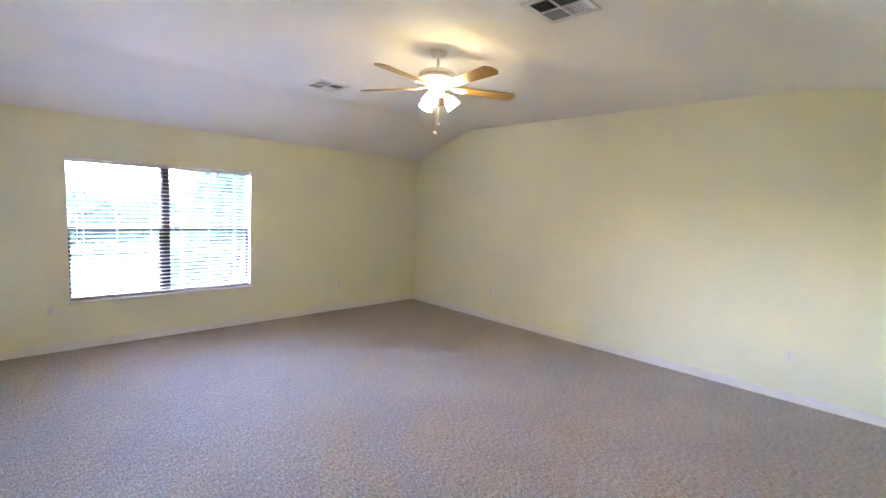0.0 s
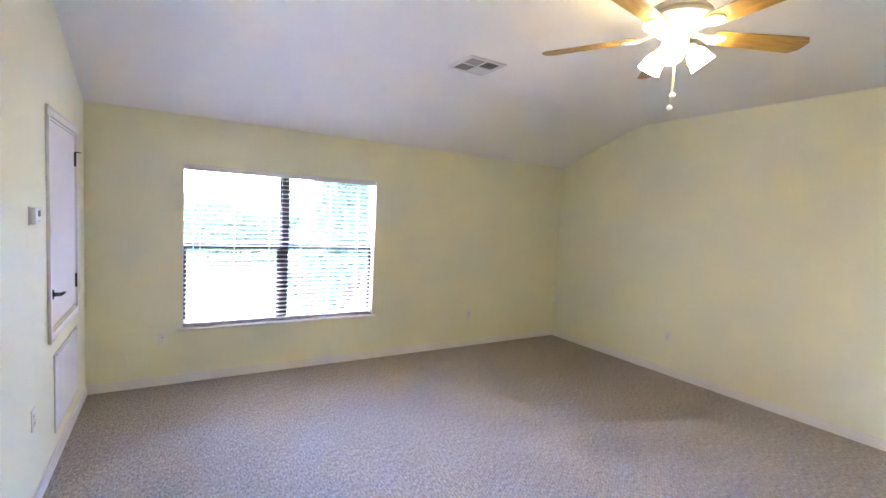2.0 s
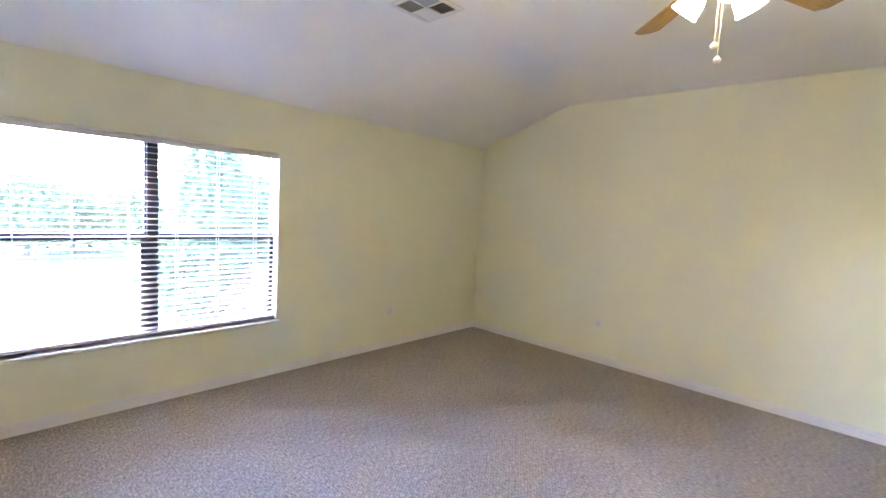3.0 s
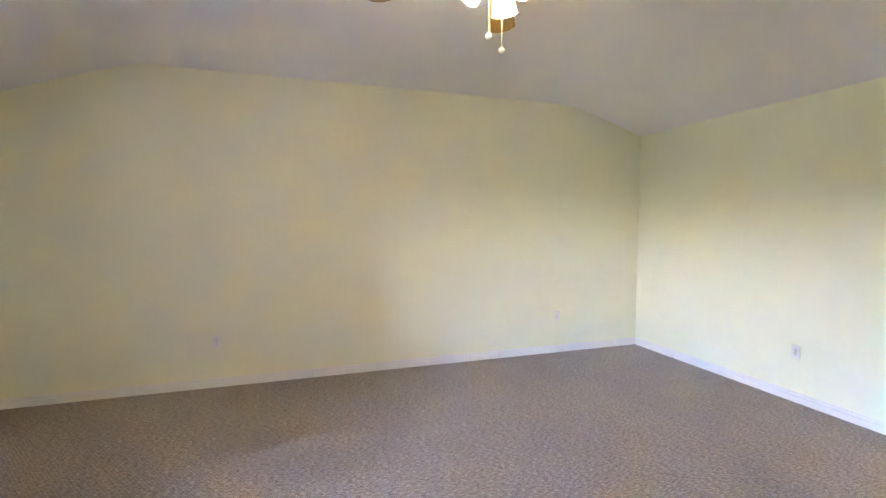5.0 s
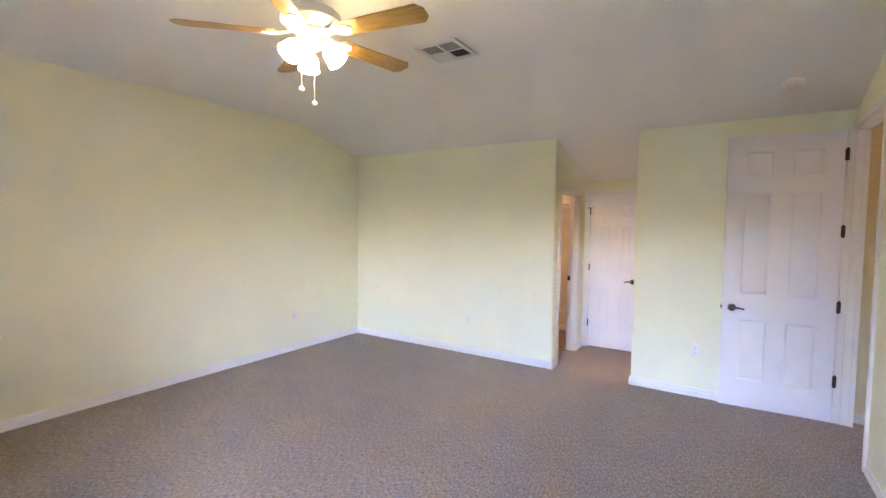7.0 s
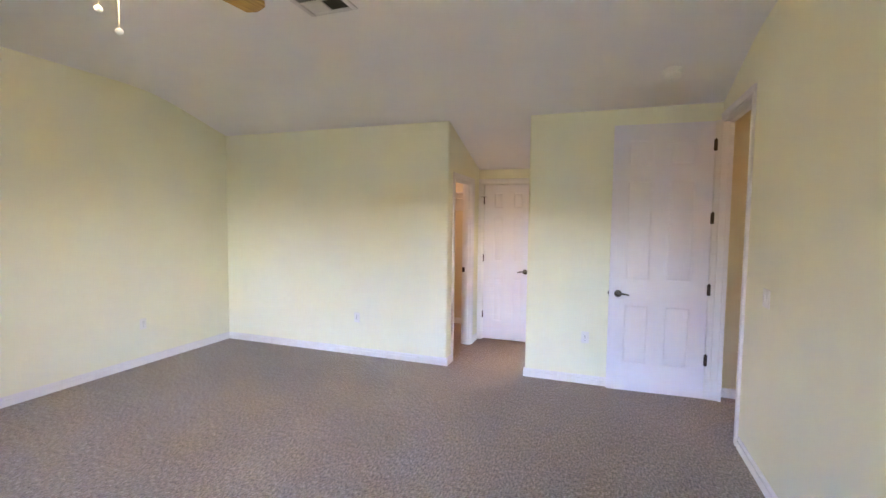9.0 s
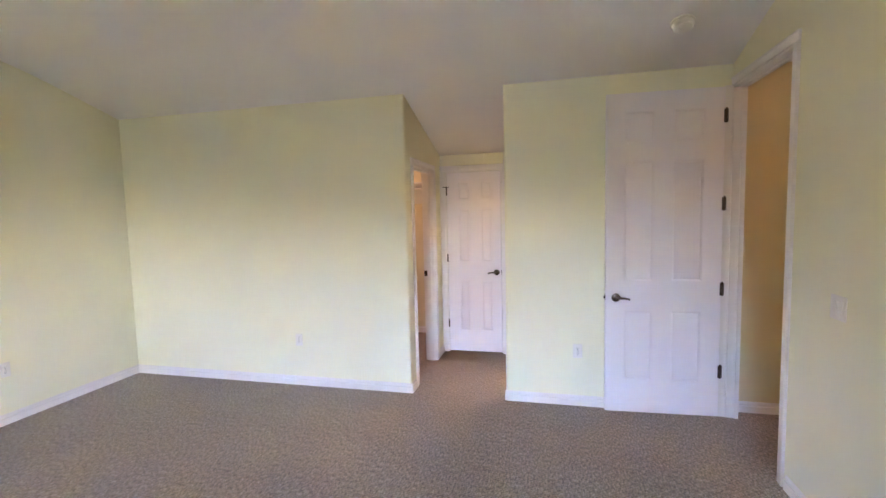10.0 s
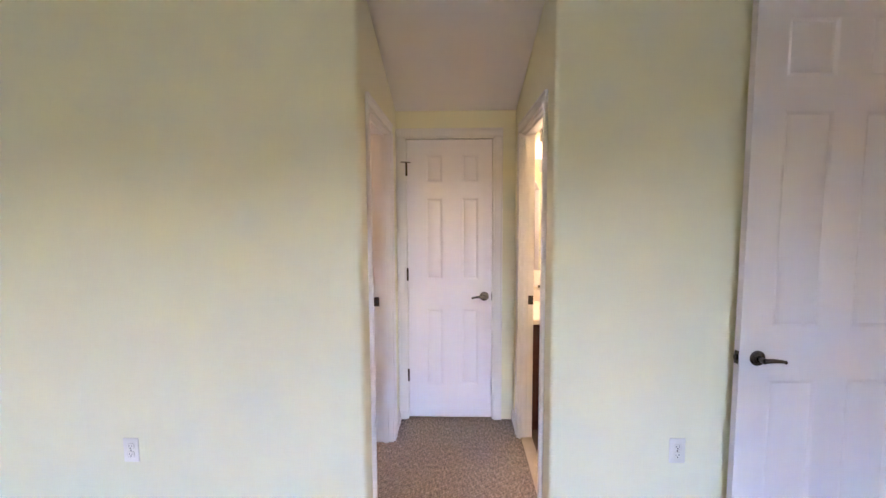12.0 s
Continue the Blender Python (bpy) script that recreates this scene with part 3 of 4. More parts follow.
# ---------------------------------------------------------------- return-air grille


def return_grille():
    g = thing("air_grille", pose(XW, 6.195, 0.195, 0, 0, -90), "white louvred return-air grille low on the wall", "vent")
    w, h = 0.775, 0.505
    part("backing", box(0.02, w - 0.02, 0.0005, 0.003, 0.02, h - 0.02), M_DUCT, g)
    for x0, x1, z0, z1 in ((0, w, h - 0.026, h), (0, w, 0, 0.026), (0, 0.026, 0.026, h - 0.026), (w - 0.026, w, 0.026, h - 0.026)):
        part("frame", box(x0, x1, 0, 0.010, z0, z1, 0.003), M_VENT, g)
    slat = bmesh.new()
    add_box(slat, 0.026, w - 0.026, -0.0008, 0.0008, -0.0085, 0.0085)
    slat.transform(pose(0, 0, 0, 34, 0, 0))
    me = finish("slat", slat, M_VENT, 0)
    n = 26
    for k in range(n):
        part("slat", me, None, g).location = (0, 0.0085, 0.034 + (h - 0.068) * k / (n - 1))
    for sx in (0.16, 0.40, 0.64):
        part("brace", box(sx - 0.003, sx + 0.003, 0.003, 0.0042, 0.026, h - 0.026), M_VENT, g)
    for sx in (0.05, w - 0.05):
        part("screw", lathe([(0.005, 0), (0.004, 0.002), (0, 0.0025)], 10, Matrix.Translation((sx, 0.010, h - 0.013)) @ pose(0, 0, 0, -90, 0, 0)), M_NICKEL, g)


return_grille()

# ---------------------------------------------------------------- outlets and switches


def outlet():
    o = thing("wall_outlet", pose(0, 0, -9), "white duplex wall outlet on the painted wall", "outlet", "outlets round the room")
    part("plate", box(-0.036, 0.036, 0, 0.006, -0.058, 0.058, 0.003), M_PLATE, o)
    for z in (0.0195, -0.0195):
        bm = box(-0.0165, 0.0165, 0.004, 0.0085, z - 0.0135, z + 0.0135, 0.004)
        s = part("socket", bm, M_PLATE, o)
        part("slots", boxes((-0.0075, -0.0055, 0.0083, 0.0089, z - 0.002, z + 0.007), (0.0055, 0.0075, 0.0083, 0.0089, z - 0.002, z + 0.006), (-0.0025, 0.0025, 0.0083, 0.0089, z - 0.0105, z - 0.0055)), M_SLOT, s)
    part("screw", lathe([(0.003, 0), (0.0025, 0.001), (0, 0.0013)], 10, Matrix.Translation((0, 0.006, 0)) @ pose(0, 0, 0, -90, 0, 0)), M_NICKEL, o)
    return o


first = outlet()
spots = [((1.054, YS, 0.456), 0), ((3.580, YS, 0.436), 0), ((XE, 4.799, 0.438), 90), ((XE, 1.146, 0.437), 90), ((0.539, YN, 0.436), 180), ((3.951, YN, 0.422), 180), ((XW, 4.925, 0.500), -90)]
first.matrix_basis = pose(*spots[0][0], 0, 0, spots[0][1])
for p, a in spots[1:]:
    copy_thing(first, pose(*p, 0, 0, a))

sw = thing("light_switch", pose(XW, 1.305, 1.122, 0, 0, -90), "white double rocker light switch beside the hall doorway", "switch")
part("plate", box(-0.058, 0.058, 0, 0.006, -0.057, 0.057, 0.003), M_PLATE, sw)
for cx, lean in ((-0.023, 4), (0.023, -4)):
    rk = bmesh.new()
    add_box(rk, -0.0165, 0.0165, 0.004, 0.0095, -0.0335, 0.0335, 0.002)
    rk.transform(pose(cx, 0.001, 0, lean, 0, 0))
    part("rocker", rk, M_PLATE, sw)
    for z in (0.048, -0.048):
        part("screw", lathe([(0.003, 0), (0.0025, 0.001), (0, 0.0013)], 10, Matrix.Translation((cx, 0.006, z)) @ pose(0, 0, 0, -90, 0, 0)), M_PLATE, sw)

cab = thing("cable_outlet", pose(XW, 2.965, 0.560, 0, 0, -90), "white cable wall plate with a short black lead", "cable outlet")
part("plate", box(-0.036, 0.036, 0, 0.006, -0.058, 0.058, 0.003), M_PLATE, cab)
part("connector", lathe([(0.008, 0), (0.008, 0.010), (0.005, 0.010), (0.005, 0.018), (0, 0.018)], 12, Matrix.Translation((0, 0.006, 0)) @ pose(0, 0, 0, -90, 0, 0)), M_NICKEL, cab)
part("lead", tube([(0.004 * math.sin(k * 0.5), 0.02 + 0.009 * k, -0.0008 * k * k * 0.25) for k in range(8)], 0.0034, 10), M_CABLE, cab, "black coaxial lead")

th = thing("thermostat", pose(XW, 4.965, 1.580, 0, 0, -90), "white wall thermostat with a small grey display", "thermostat")
part("base", box(-0.066, 0.066, 0, 0.008, -0.048, 0.048, 0.003), M_PLATE, th)
body = part("body", box(-0.062, 0.062, 0.007, 0.030, -0.044, 0.044, 0.006), M_PLATE, th)
part("display", box(-0.030, 0.022, 0.0295, 0.0312, -0.004, 0.028, 0.001), M_DISPLAY, body, "grey liquid-crystal display")
for k in (-1, 0, 1):
    part("button", box(-0.006 + 0.02 * k, 0.006 + 0.02 * k, 0.0295, 0.032, -0.030, -0.022, 0.001), M_PLATE, body)

# ---------------------------------------------------------------- smoke detector on the south slope
SDY = 0.482
tilt = math.degrees(math.atan(SLOPE))
sd = thing("smoke_detector", pose(0.446, SDY, ZS + SLOPE * (SDY - YS) - 0.004, 180 + tilt, 0, 0), "round white smoke detector on the sloped ceiling", "smoke detector")
part("base", lathe([(0, -0.004), (0.072, -0.004), (0.072, 0.010), (0.068, 0.012), (0, 0.012)], 40), M_PLATE, sd)
part("cover", lathe([(0.064, 0.010), (0.066, 0.014), (0.062, 0.030), (0.052, 0.040), (0.030, 0.043), (0, 0.043)], 40), M_PLATE, sd)
part("test_button", lathe([(0.010, 0.042), (0.009, 0.0455), (0, 0.046)], 16, Matrix.Translation((0.02, 0, 0))), M_PLATE, sd)

# ---------------------------------------------------------------- ceiling registers


def ceiling_vent(x, y, turn):
    v = thing("ceiling_vent", pose(x, y, ZC - 0.002, 180, 0, turn), "square white four-way air register in the ceiling", "vent", "ceiling registers")
    h = 0.172
    part("backing", box(-h + 0.03, h - 0.03, -h + 0.03, h - 0.03, 0.0, 0.003), M_DUCT, v)
    f = 0.036
    for a, b, c, d in ((-h, h, h - f, h), (-h, h, -h, -h + f), (-h, -h + f, -h + f, h - f), (h - f, h, -h + f, h - f)):
        part("frame", box(a, b, c, d, 0, 0.012, 0.004), M_VENT, v)
    part("crossbar", box(-h + f, h - f, -0.007, 0.007, 0.003, 0.012, 0.002), M_VENT, v)
    part("crossbar", box(-0.007, 0.007, -h + f, h - f, 0.003, 0.0115, 0.002), M_VENT, v)
    s = bmesh.new()
    add_box(s, -0.062, 0.062, -0.0048, 0.0048, -0.0006, 0.0006)
    s.transform(pose(0, 0, 0, 42, 0, 0))
    me = finish("slat", s, M_LOUVRE, 0)
    # Pale, flatter slats put one quadrant's brighter look into colour and tilt.
    s = bmesh.new()
    add_box(s, -0.062, 0.062, -0.0085, 0.0085, -0.0006, 0.0006)
    s.transform(pose(0, 0, 0, 14, 0, 0))
    pale_slat = finish("slat", s, M_VENT, 0)
    q = (h - f + 0.007) / 2
    for (cx, cy), ang in (((q, q), 0), ((-q, q), 90), ((-q, -q), 180), ((q, -q), 270)):
        for k in range(7):
            off = Matrix.Rotation(radians(ang), 4, "Z") @ Vector((0, -0.054 + 0.018 * k, 0))
            part("slat", pale_slat if ang == 90 else me, None, v).matrix_basis = pose(cx + off.x, cy + off.y, 0.008, 0, 0, ang + (180 if ang == 270 else 0))


ceiling_vent(2.691, 4.908, 180)
ceiling_vent(2.603, 2.082, 90)

# ---------------------------------------------------------------- ceiling fan
FX, FY = 2.716, 3.234


def ceiling_fan():
    fan = thing("ceiling_fan", pose(FX, FY, ZC + 0.014), "white ceiling fan with five oak blades and three lit glass shades", "ceiling fan")
    part("canopy", lathe([(0, 0), (0.070, 0), (0.070, -0.012), (0.062, -0.040), (0.042, -0.062), (0.020, -0.068), (0, -0.068)], 36), M_FANWHITE, fan)
    part("downrod", lathe([(0, -0.062), (0.0135, -0.062), (0.0135, -0.14), (0.028, -0.142), (0.030, -0.158), (0, -0.160)], 20), M_FANWHITE, fan)
    part("motor_housing", lathe([(0, -0.146), (0.040, -0.146), (0.085, -0.152), (0.130, -0.170), (0.152, -0.192), (0.156, -0.204), (0.152, -0.212), (0.158, -0.218), (0.158, -0.232),
                                         (0.140, -0.246), (0.105, -0.262), (0.090, -0.268), (0, -0.268)], 48), M_FANWHITE, fan)
    part("switch_housing", lathe([(0, -0.266), (0.088, -0.266), (0.090, -0.285), (0.066, -0.296), (0.060, -0.300), (0.060, -0.345), (0.052, -0.356), (0, -0.360)], 36), M_FANWHITE, fan)
    # blades and their irons
    L0, L1, hw0, hw1 = 0.178, 0.675, 0.054, 0.069
    outline = [(L0, -hw0 * 0.78), (L0 + 0.02, -hw0), (L1 - 0.034, -hw1), (L1 - 0.004, -hw1 * 0.52), (L1, -hw1 * 0.40), (L1, hw1 * 0.40), (L1 - 0.004, hw1 * 0.52), (L1 - 0.034, hw1), (L0 + 0.02, hw0), (L0, hw0 * 0.78)]
    bl = extrude_outline(outline, 0.006, "z", -0.003)
    bmesh.ops.bevel(bl, geom=[e for e in bl.edges if abs(e.verts[0].co.z - e.verts[1].co.z) < 1e-6], offset=0.0015, segments=1, affect="EDGES")
    blade_mesh = finish("blade", bl, M_OAK, 25)
    arm = bmesh.new()
    ring = [(0.085, -0.020), (0.130, -0.015), (0.165, -0.026), (0.192, -0.040), (0.228, -0.035), (0.252, -0.010), (0.252, 0.010), (0.228, 0.035), (0.192, 0.040), (0.165, 0.026), (0.130, 0.015), (0.085, 0.020)]
    a = [arm.verts.new((x, y, (0.014 if x < 0.1 else 0.006 if x < 0.14 else -0.004))) for x, y in ring]
    b = [arm.verts.new((x, y, (0.008 if x < 0.1 else 0.000 if x < 0.14 else -0.009))) for x, y in ring]
    for i in range(6):
        if i < 5:
            arm.faces.new((a[i], a[i + 1], a[10 - i], a[11 - i]))
            arm.faces.new((b[11 - i], b[10 - i], b[i + 1], b[i]))
    for i in range(12):
        arm.faces.new((a[i], b[i], b[(i + 1) % 12], a[(i + 1) % 12]))
    arm_mesh = finish("blade_iron", arm, M_FANWHITE, 40)
    for k in range(5):
        ang = 45 + 72 * k
        bob = part("blade", blade_mesh, None, fan, "honey oak fan blade with clipped corners")
        bob.matrix_basis = pose(0, 0, -0.288, 0, 0, ang) @ pose(0, 0, 0, -11, 0, 0)
        part("blade_iron", arm_mesh, None, bob, "white scrolled blade bracket")
        for sx, sy in ((0.205, 0.02), (0.205, -0.02), (0.236, 0.0)):
            part("screw", lathe([(0.005, -0.009), (0.004, -0.0115), (0, -0.012)], 8, Matrix.Translation((sx, sy, 0))), M_FANWHITE, bob)
    # light kit: three bell shades on short arms
    for k in range(3):
        ang = 86 + 120 * k
        turn = Matrix.Rotation(radians(ang), 4, "Z")
        arm_bm = tube([turn @ Vector(p) for p in ((0.040, 0, -0.322), (0.056, 0, -0.326), (0.070, 0, -0.336), (0.076, 0, -0.346))], 0.010, 12)
        part("lamp_arm", arm_bm, M_FANWHITE, fan)
        lean = turn @ Matrix.Translation((0.070, 0, -0.340)) @ pose(0, 0, 0, 0, 180 - 40, 0)
        part("socket_cup", lathe([(0, -0.004), (0.022, -0.004), (0.027, 0.012), (0.029, 0.028), (0.027, 0.030), (0, 0.030)], 24, lean), M_FANWHITE, fan)
        bell = [(0.025, 0.020), (0.032, 0.028), (0.045, 0.045), (0.053, 0.066), (0.056, 0.088), (0.058, 0.106), (0.064, 0.120), (0.0615, 0.120), (0.0555, 0.106), (0.0535, 0.088), (0.0505, 0.066), (0.0425, 0.046), (0.0295, 0.030), (0.023, 0.022)]
        bell = [(r * 0.93, 0.02 + (h - 0.02) * 0.94) for r, h in bell]
        shade = part("shade", lathe(bell, 28, lean), M_SHADE, fan, "frosted bell glass shade, lit")
        part("bulb", lathe([(0.012, 0.026), (0.014, 0.042), (0.024, 0.062), (0.026, 0.078), (0.018, 0.094), (0, 0.100)], 16, lean), M_BULB, shade)
    # pull chains
    for x, y, z0, z1 in ((-0.012, -0.006, -0.352, -0.642), (0.052, 0.026, -0.335, -0.562)):
        beads = bmesh.new()
        n = int((z0 - z1) / 0.007)
        for i in range(n):
            bmesh.ops.create_icosphere(beads, subdivisions=1, radius=0.0027, matrix=Matrix.Translation((x, y, z0 - 0.007 * i)))
        ch = part("pull_chain", beads, M_BRASS, fan, "thin beaded pull chain")
        part("pull_knob", lathe([(0, 0.012), (0.004, 0.010), (0.013, 0.003), (0.015, -0.004), (0.012, -0.012), (0.005, -0.017), (0, -0.017)], 18, Matrix.Translation((x, y, z1))), M_FANWHITE, ch, "white round pull knob")


ceiling_fan()

# ---------------------------------------------------------------- window and blind


def window():
    w = thing("window_1", pose(0, 0, 0), "wide double window with dark bronze sashes and white surround", "window", kind="structure")
    y0 = YN
    lt = 0.010
    part("liner", box(WX0, WX0 + lt, y0 - 0.004, y0 + 0.105, WZ0, WZ1, 0.002), M_TRIM, w)
    part("liner", box(WX1 - lt, WX1, y0 - 0.004, y0 + 0.105, WZ0, WZ1, 0.002), M_TRIM, w)
    part("head_liner", box(WX0 + lt, WX1 - lt, y0 - 0.004, y0 + 0.105, WZ1 - lt, WZ1, 0.002), M_TRIM, w)
    part("window_sill", box(WX0 - 0.042, WX1 + 0.022, y0 - 0.036, y0 + 0.105, WZ0 - 0.024, WZ0, 0.007, 3), M_TRIM, w, "white painted window stool")
    yf, yb = y0 + 0.092, y0 + 0.150
    mid0, mid1 = 1.576, 1.645
    part("mullion", box(mid0, mid1, yf - 0.012, yb, WZ0, WZ1, 0.003), M_BRONZE, w)
    zm = 1.288
    for x0, x1, left, right in ((WX0, mid0, 0.036, 0.040), (mid1, WX1, 0.008, 0.044)):
        t = 0.013
        fr = part("window_frame", boxes((x0, x0 + t, yf + 0.012, yb, WZ0, WZ1), (x1 - t, x1, yf + 0.012, yb, WZ0, WZ1), (x0 + t, x1 - t, yf + 0.012, yb, WZ0, WZ0 + 0.014), (x0 + t, x1 - t, yf + 0.012, yb, WZ1 - 0.030, WZ1)), M_BRONZE, w)
        part("meeting_rail", box(x0 + t, x1 - t, yf - 0.006, yb - 0.012, zm - 0.025, zm + 0.025, 0.004), M_BRONZE, fr)
        part("lower_sash", boxes((x0, x0 + left, yf - 0.004, yf + 0.030, WZ0, zm - 0.025), (x1 - right, x1, yf - 0.004, yf + 0.030, WZ0, zm - 0.025), (x0 + left, x1 - right, yf - 0.004, yf + 0.030, WZ0, WZ0 + 0.026)), M_BRONZE, fr)
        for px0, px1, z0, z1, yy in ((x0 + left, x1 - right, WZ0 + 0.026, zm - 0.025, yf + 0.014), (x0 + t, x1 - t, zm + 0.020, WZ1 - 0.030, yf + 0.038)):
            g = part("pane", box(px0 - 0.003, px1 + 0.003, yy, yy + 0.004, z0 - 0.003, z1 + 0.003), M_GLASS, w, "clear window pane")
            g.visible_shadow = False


def blind():
    b = thing("window_blind", pose(0, 0, 0), "white two-inch horizontal blind, lowered with its slats open", "blind")
    x0, x1, yc = WX0 + 0.016, WX1 - 0.016, YN + 0.052
    part("headrail", boxes((x0, x1, YN + 0.022, YN + 0.080, 1.992, 2.024, 0.003)), M_BLIND, b)
    part("valance", boxes((x0 - 0.004, x1 + 0.004, YN + 0.006, YN + 0.014, 1.986, 2.026, 0.003)), M_BLIND, b, "white slatted valance")
    slat = bmesh.new()
    n = 6
    top, low = [], []
    for i in range(n + 1):
        u = -1 + 2 * i / n
        zz = 0.0022 * (1 - u * u)
        top.append([slat.verts.new((x, u * 0.0245, zz + 0.0011)) for x in (x0, x1)])
        low.append([slat.verts.new((x, u * 0.0245, zz - 0.0011)) for x in (x0, x1)])
    for i in range(n):
        slat.faces.new((top[i][0], top[i][1], top[i + 1][1], top[i + 1][0]))
        slat.faces.new((low[i + 1][0], low[i + 1][1], low[i][1], low[i][0]))
        for k in (0, 1):
            slat.faces.new((top[i][k], top[i + 1][k], low[i + 1][k], low[i][k]))
    for i in (0, n):
        slat.faces.new((top[i][0], top[i][1], low[i][1], low[i][0]))
    me = finish("slat", slat, M_BLIND, 60)
    count, zlow, zhigh = 32, 0.5790, 1.9590
    for k in range(count):
        s = part("slat", me, None, b)
        s.matrix_basis = pose(0, yc, zlow + (zhigh - zlow) * k / (count - 1) + random.uniform(-0.0008, 0.0008), 4 + random.uniform(-1, 1), 0, 0)
    part("bottom_rail", box(x0, x1, yc - 0.025, yc + 0.025, 0.534, 0.556, 0.004), M_BLIND, b)
    for cx in (0.835, 1.130, 1.455, 1.770, 2.075, 2.390):
        part("ladder_cord", boxes((cx - 0.002, cx + 0.002, yc - 0.0275, yc - 0.0262, 0.555, 1.995), (cx - 0.002, cx + 0.002, yc + 0.0262, yc + 0.0275, 0.555, 1.995)), M_BLIND, b)
    part("tilt_wand", tube([(0.775, YN + 0.020, 1.975), (0.775, YN + 0.014, 1.5), (0.777, YN + 0.012, 1.12)], 0.0042, 8), M_BLIND, b, "clear white tilt wand")
    part("lift_cord", tube([(2.500, YN + 0.020, 1.975), (2.500, YN + 0.014, 1.3), (2.502, YN + 0.012, 0.95)], 0.0018, 6), M_BLIND, b)


window()
blind()

# ---------------------------------------------------------------- closet, bathroom and hall fittings
sh = thing("closet_shelf", pose(0, 0, 0), "white closet shelf on a wall cleat", "shelf")
part("board", box(AE + TH, 5.0, -1.985, -1.68, 1.965, 1.985, 0.002), M_TRIM, sh)
part("cleat", box(AE + TH, 5.0, -1.985, -1.965, 1.725, 1.965, 0.002), M_TRIM, sh)
part("rod", tube([(AE + TH, -1.72, 1.90), (5.0, -1.72, 1.90)], 0.014, 14), M_FANWHITE, sh)


def dome_lamp(name, m, mat, label, r=0.13):
    d = thing(name, m, label, "ceiling lamp")
    part("base", lathe([(0, 0), (r * 1.05, 0), (r * 1.05, -0.018), (r * 0.98, -0.024), (0, -0.024)], 32), M_FANWHITE, d)
    part("shade", lathe([(r * 0.96, -0.022), (r, -0.035), (r * 0.86, -0.075), (r * 0.5, -0.105), (0, -0.115)], 32), mat, d, "glowing white glass dome")
    return d


dome_lamp("hall_lamp", pose(-1.25, 0.75, 2.62), M_HALLGLOW, "lit glass dome lamp on the hall ceiling")
dome_lamp("closet_lamp", pose(3.6, -0.95, 2.40), M_CLOSETGLOW, "lit glass dome lamp on the closet ceiling", 0.11)

van = thing("vanity", pose(0.35, -1.00, 0.006), "dark cherry bathroom vanity with a cream counter", "vanity")
part("body", box(0, 1.193, -0.580, -0.012, 0.09, 0.775, 0.002), M_FOIL, van)
part("toe_kick", box(0, 1.193, -0.580, -0.07, 0, 0.09), M_FOIL, van)
for k in range(3):
    x0 = 0.02 + 0.38 * k
    dr = part("cabinet_door", boxes((x0, x0 + 0.36, -0.012, 0.006, 0.11, 0.57, 0.003), (x0 + 0.06, x0 + 0.30, 0.004, 0.011, 0.17, 0.51, 0.004)), M_FOIL, van)
    part("knob", lathe([(0.006, 0), (0.006, 0.012), (0.014, 0.018), (0.012, 0.026), (0, 0.028)], 14, Matrix.Translation((x0 + 0.325, 0.006, 0.50)) @ pose(0, 0, 0, -90, 0, 0)), M_NICKEL, dr)
    part("drawer_front", box(x0, x0 + 0.36, -0.012, 0.006, 0.59, 0.755, 0.003), M_FOIL, van)
top = part("counter", box(-0.02, 1.193, -0.585, 0.022, 0.775, 0.812, 0.008), M_COUNTER, van, "cream cultured-stone counter")
part("backsplash", box(-0.02, 1.193, -0.585, -0.565, 0.811, 0.905, 0.004), M_COUNTER, top)
mir = thing("mirror", pose(0.45, -1.584, 0.935), "frameless bathroom mirror over the vanity", "mirror")
part("glass", box(0, 1.055, 0, 0.006, 0, 1.0, 0.001), M_MIRROR, mir)
for mx in (0.12, 0.93):
    part("clip", box(mx, mx + 0.02, 0.004, 0.010, -0.012, 0.010, 0.002), M_NICKEL, mir)
vl = thing("vanity_light", pose(0.95, -1.584, 2.12), "bathroom bar light with round glowing globes", "wall lamp")
part("bar", box(-0.45, 0.45, 0, 0.03, -0.05, 0.05, 0.006), M_NICKEL, vl)
for k in range(4):
    x = -0.33 + 0.22 * k
    part("globe", lathe([(0.02, 0.0)] + [(0.055 * math.sin(math.pi * i / 12), 0.055 - 0.055 * math.cos(math.pi * i / 12)) for i in range(2, 12)] + [(0, 0.11)], 20, Matrix.Translation((x, 0.03, 0)) @ pose(0, 0, 0, -90, 0, 0)), M_BATHGLOW, vl, "lit round globe")

# ---------------------------------------------------------------- outdoors
GZ = -3.0
bm = bmesh.new()
bmesh.ops.create_grid(bm, x_segments=60, y_segments=60, size=400)
for v in bm.verts:
    r = math.hypot(v.co.x, v.co.y)
    v.co.z = GZ + max(0, r - 25) * 0.006 * (0.5 + noise.noise(v.co * 0.02))
structure("ground", bm, M_LAWN, "mown green lawn reaching the far trees", "lawn")

lr = thing("lower_roof", pose(0, 0, 0), "lower shingle roof with a brown rake board below the window", "roof", kind="structure")
ra, rb = Vector((2.93, 7.9, 0.85)), Vector((4.02, 12.1, -0.62))
bm = bmesh.new()
c = [ra, rb, Vector((12, 12.1, -0.62)), Vector((12, 7.9, 0.85))]
hi = [bm.verts.new(p) for p in c]
lo = [bm.verts.new(p - Vector((0, 0, 0.08))) for p in c]
bm.faces.new(hi)
bm.faces.new(lo[::-1])
for k in range(4):
    bm.faces.new((hi[k], hi[(k + 1) % 4], lo[(k + 1) % 4], lo[k]))
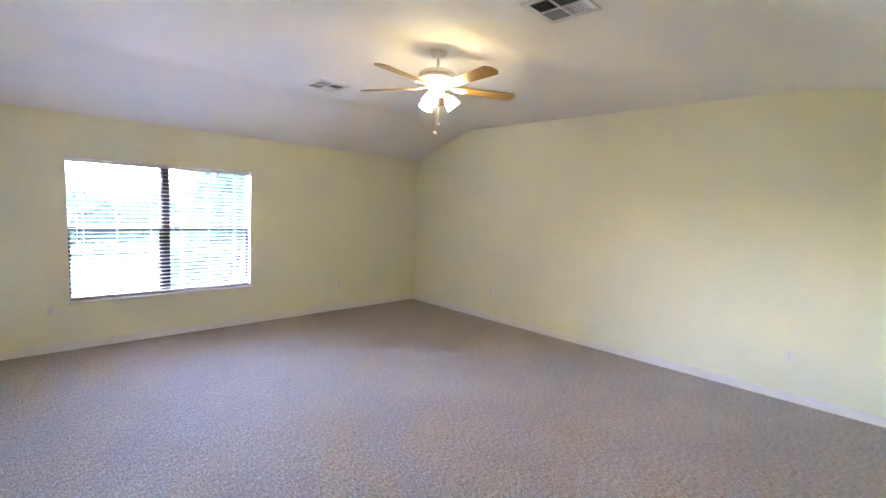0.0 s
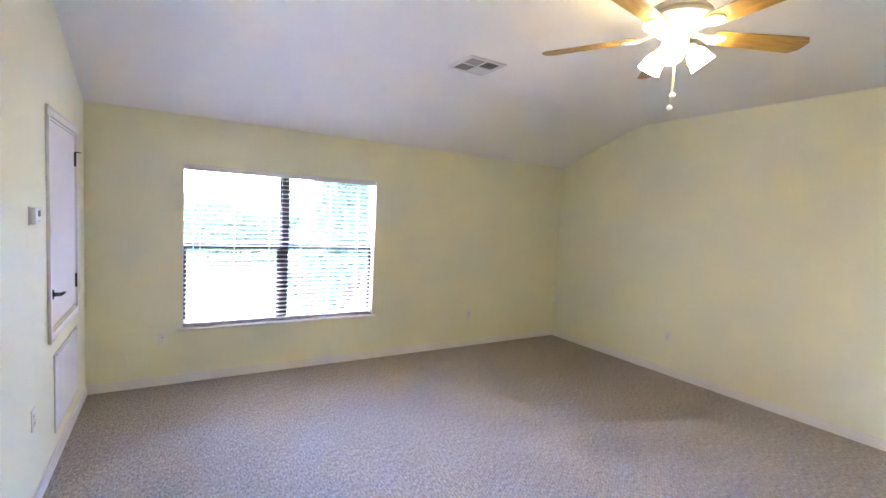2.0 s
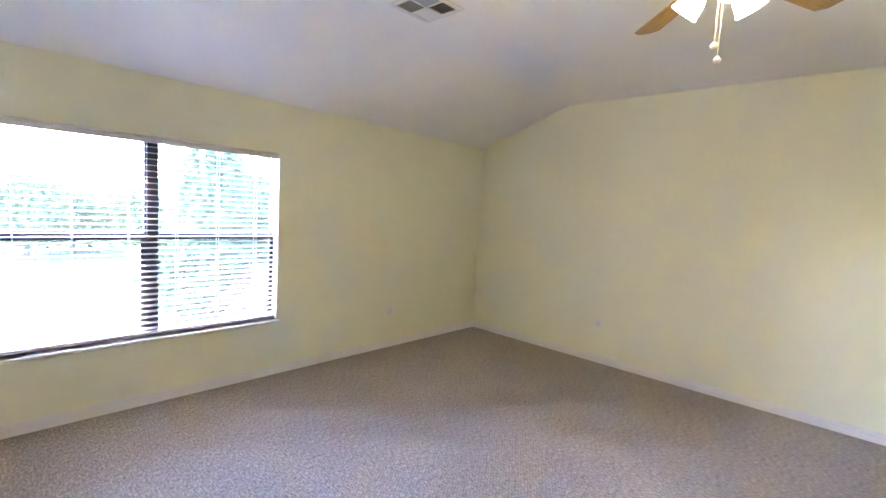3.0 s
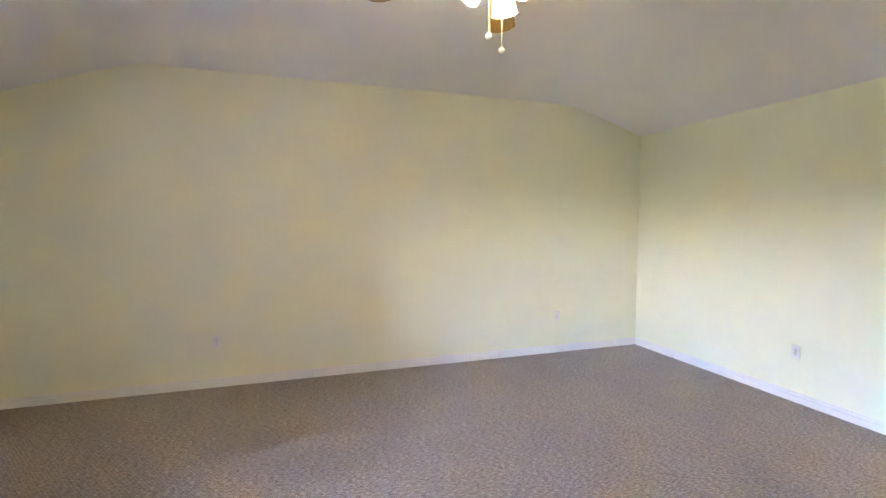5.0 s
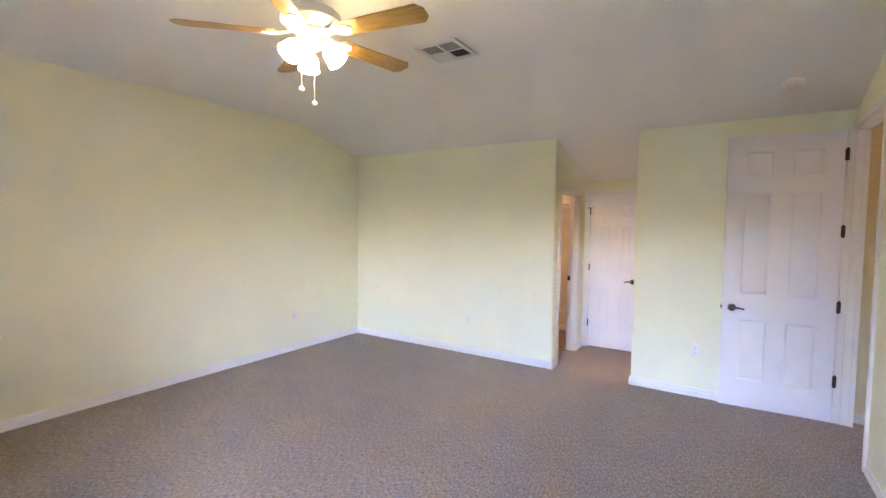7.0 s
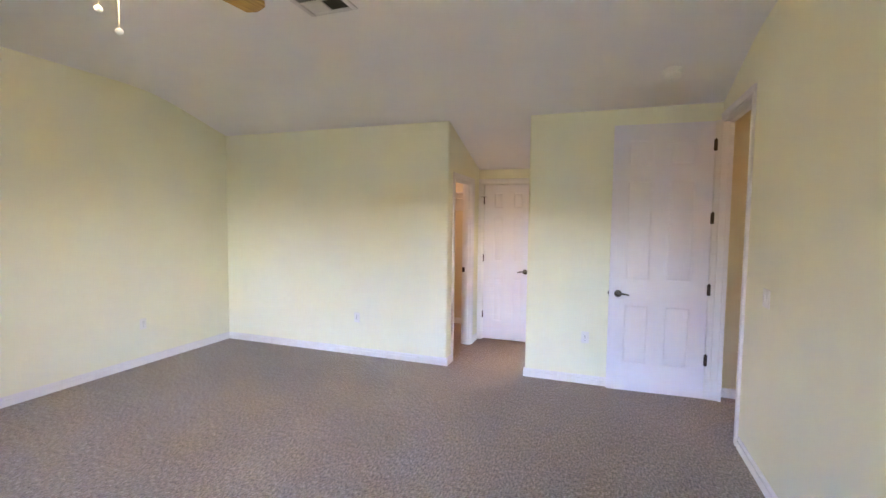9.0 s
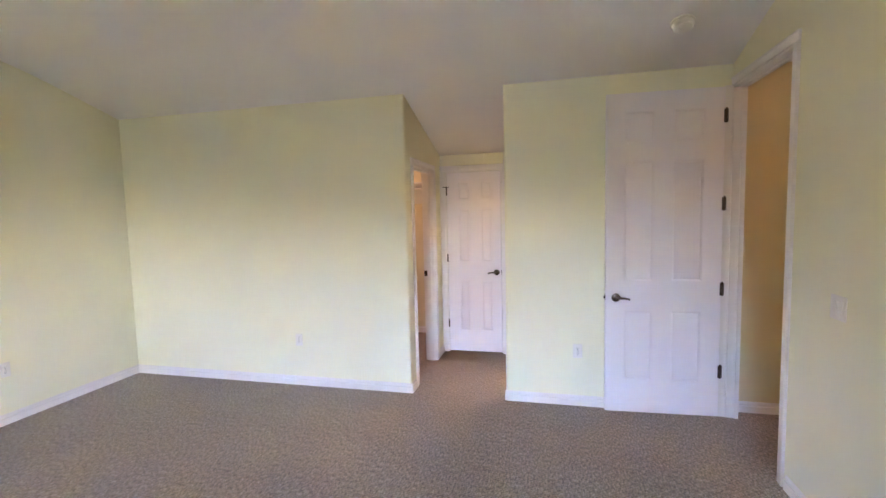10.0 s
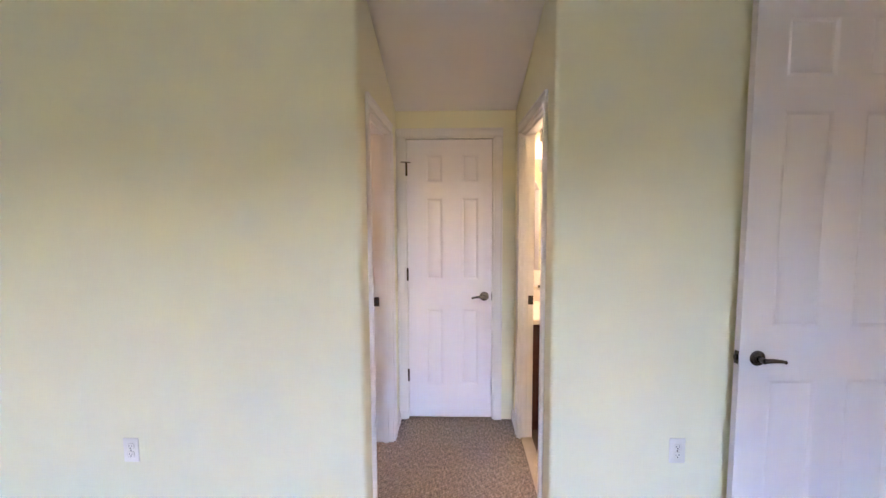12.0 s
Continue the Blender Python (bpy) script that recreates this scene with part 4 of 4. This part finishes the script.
part("roof_deck", bm, M_SHINGLE, lr, smooth=0)
side = (rb - ra).normalized()
out = Vector((side.y, -side.x, 0)).normalized() * -0.03
bm = bmesh.new()
q = [ra + out, rb + out, rb, ra]
hi = [bm.verts.new(p + Vector((0, 0, 0.03))) for p in q]
lo = [bm.verts.new(p - Vector((0, 0, 0.24))) for p in q]
bm.faces.new(hi)
bm.faces.new(lo[::-1])
for k in range(4):
    bm.faces.new((hi[k], hi[(k + 1) % 4], lo[(k + 1) % 4], lo[k]))
part("rake_board", bm, M_FASCIA, lr, "brown painted rake board", smooth=0)
part("gable_wall", box(4.6, 11.8, 8.1, 11.9, GZ, -0.7), M_SIDING, lr)


def tree(height, spread, leaves, seed, conifer=False):
    rnd = random.Random(seed)
    t = thing("tree", pose(0, 0, GZ), "tall dark green conifer on the lawn" if conifer else "broad leafy green tree at the lawn's edge", "tree", "trees beyond the lawn")
    th_ = height * (0.95 if conifer else 0.62)
    trunk = tube([(0.1 * math.sin(k), 0.1 * math.cos(k * 1.3), th_ * k / 6) for k in range(7)], [0.22 * (1 - 0.13 * k) for k in range(7)], 9)
    part("trunk", trunk, M_BARK, t)
    bm = bmesh.new()
    centres = []
    for k in range(26 if not conifer else 30):
        if conifer:
            u = k / 29
            z = height * (0.12 + 0.86 * u)
            r = spread * (1 - u) * rnd.uniform(0.3, 1.0)
        else:
            z = height * rnd.uniform(0.35, 0.95)
            r = spread * math.sqrt(max(0.05, 1 - ((z / height - 0.62) / 0.42) ** 2)) * rnd.uniform(0.2, 1.0)
        a = rnd.uniform(0, 2 * math.pi)
        centres.append(Vector((r * math.cos(a), r * math.sin(a), z)))
    for cc in centres[::3]:
        base = Vector((0, 0, min(th_, cc.z) * 0.75))
        limb = tube([base, (base + cc) / 2 + Vector((0, 0, 0.2)), cc], [0.07, 0.045, 0.02], 5)
        part("limb", limb, M_BARK, t)
    for i in range(leaves):
        cc = rnd.choice(centres)
        s = spread * (0.34 if not conifer else 0.22)
        p = cc + Vector((rnd.gauss(0, s), rnd.gauss(0, s), rnd.gauss(0, s * 0.7)))
        q = Euler((rnd.uniform(0, 6.3), rnd.uniform(0, 6.3), rnd.uniform(0, 6.3))).to_matrix()
        w = rnd.uniform(0.14, 0.26)
        vs = [bm.verts.new(p + q @ Vector(v)) for v in ((-w, 0, 0), (0, -w * 0.5, 0.02), (w, 0, 0), (0, w * 0.5, 0.02))]
        bm.faces.new(vs)
    part("crown", bm, M_PINE if conifer else M_LEAF, t, smooth=0)
    return t


pine = tree(6.8, 2.0, 9000, 3, True)
pine.matrix_basis = pose(6.9, 21.0, GZ)
oak = tree(5.4, 2.6, 9000, 5)
oak.matrix_basis = pose(9.8, 23.0, GZ, 0, 0, 40)
# Unseen oaks scaled 1.7 and 1.9 are added to dim the west wall.
for x, y, a, s in ((3.0, 41, 10, 0.92), (5.6, 43, 80, 0.80), (9.2, 40, 150, 0.86), (12.0, 44, 210, 0.9), (16.0, 34, 290, 1.0), (20.5, 38, 20, 1.15), (15.5, 20.5, 75, 1.7), (20.5, 17.5, 200, 1.9), (-3.5, 46, 120, 0.95), (-10, 48, 240, 1.0), (26, 45, 170, 1.2)):
    cpy = copy_thing(oak, pose(x, y, GZ, 0, 0, a))
    cpy.scale = (s, s, s)
cpy = copy_thing(pine, pose(13.0, 25.0, GZ, 0, 0, 130))
cpy.scale = (0.9, 0.9, 0.85)
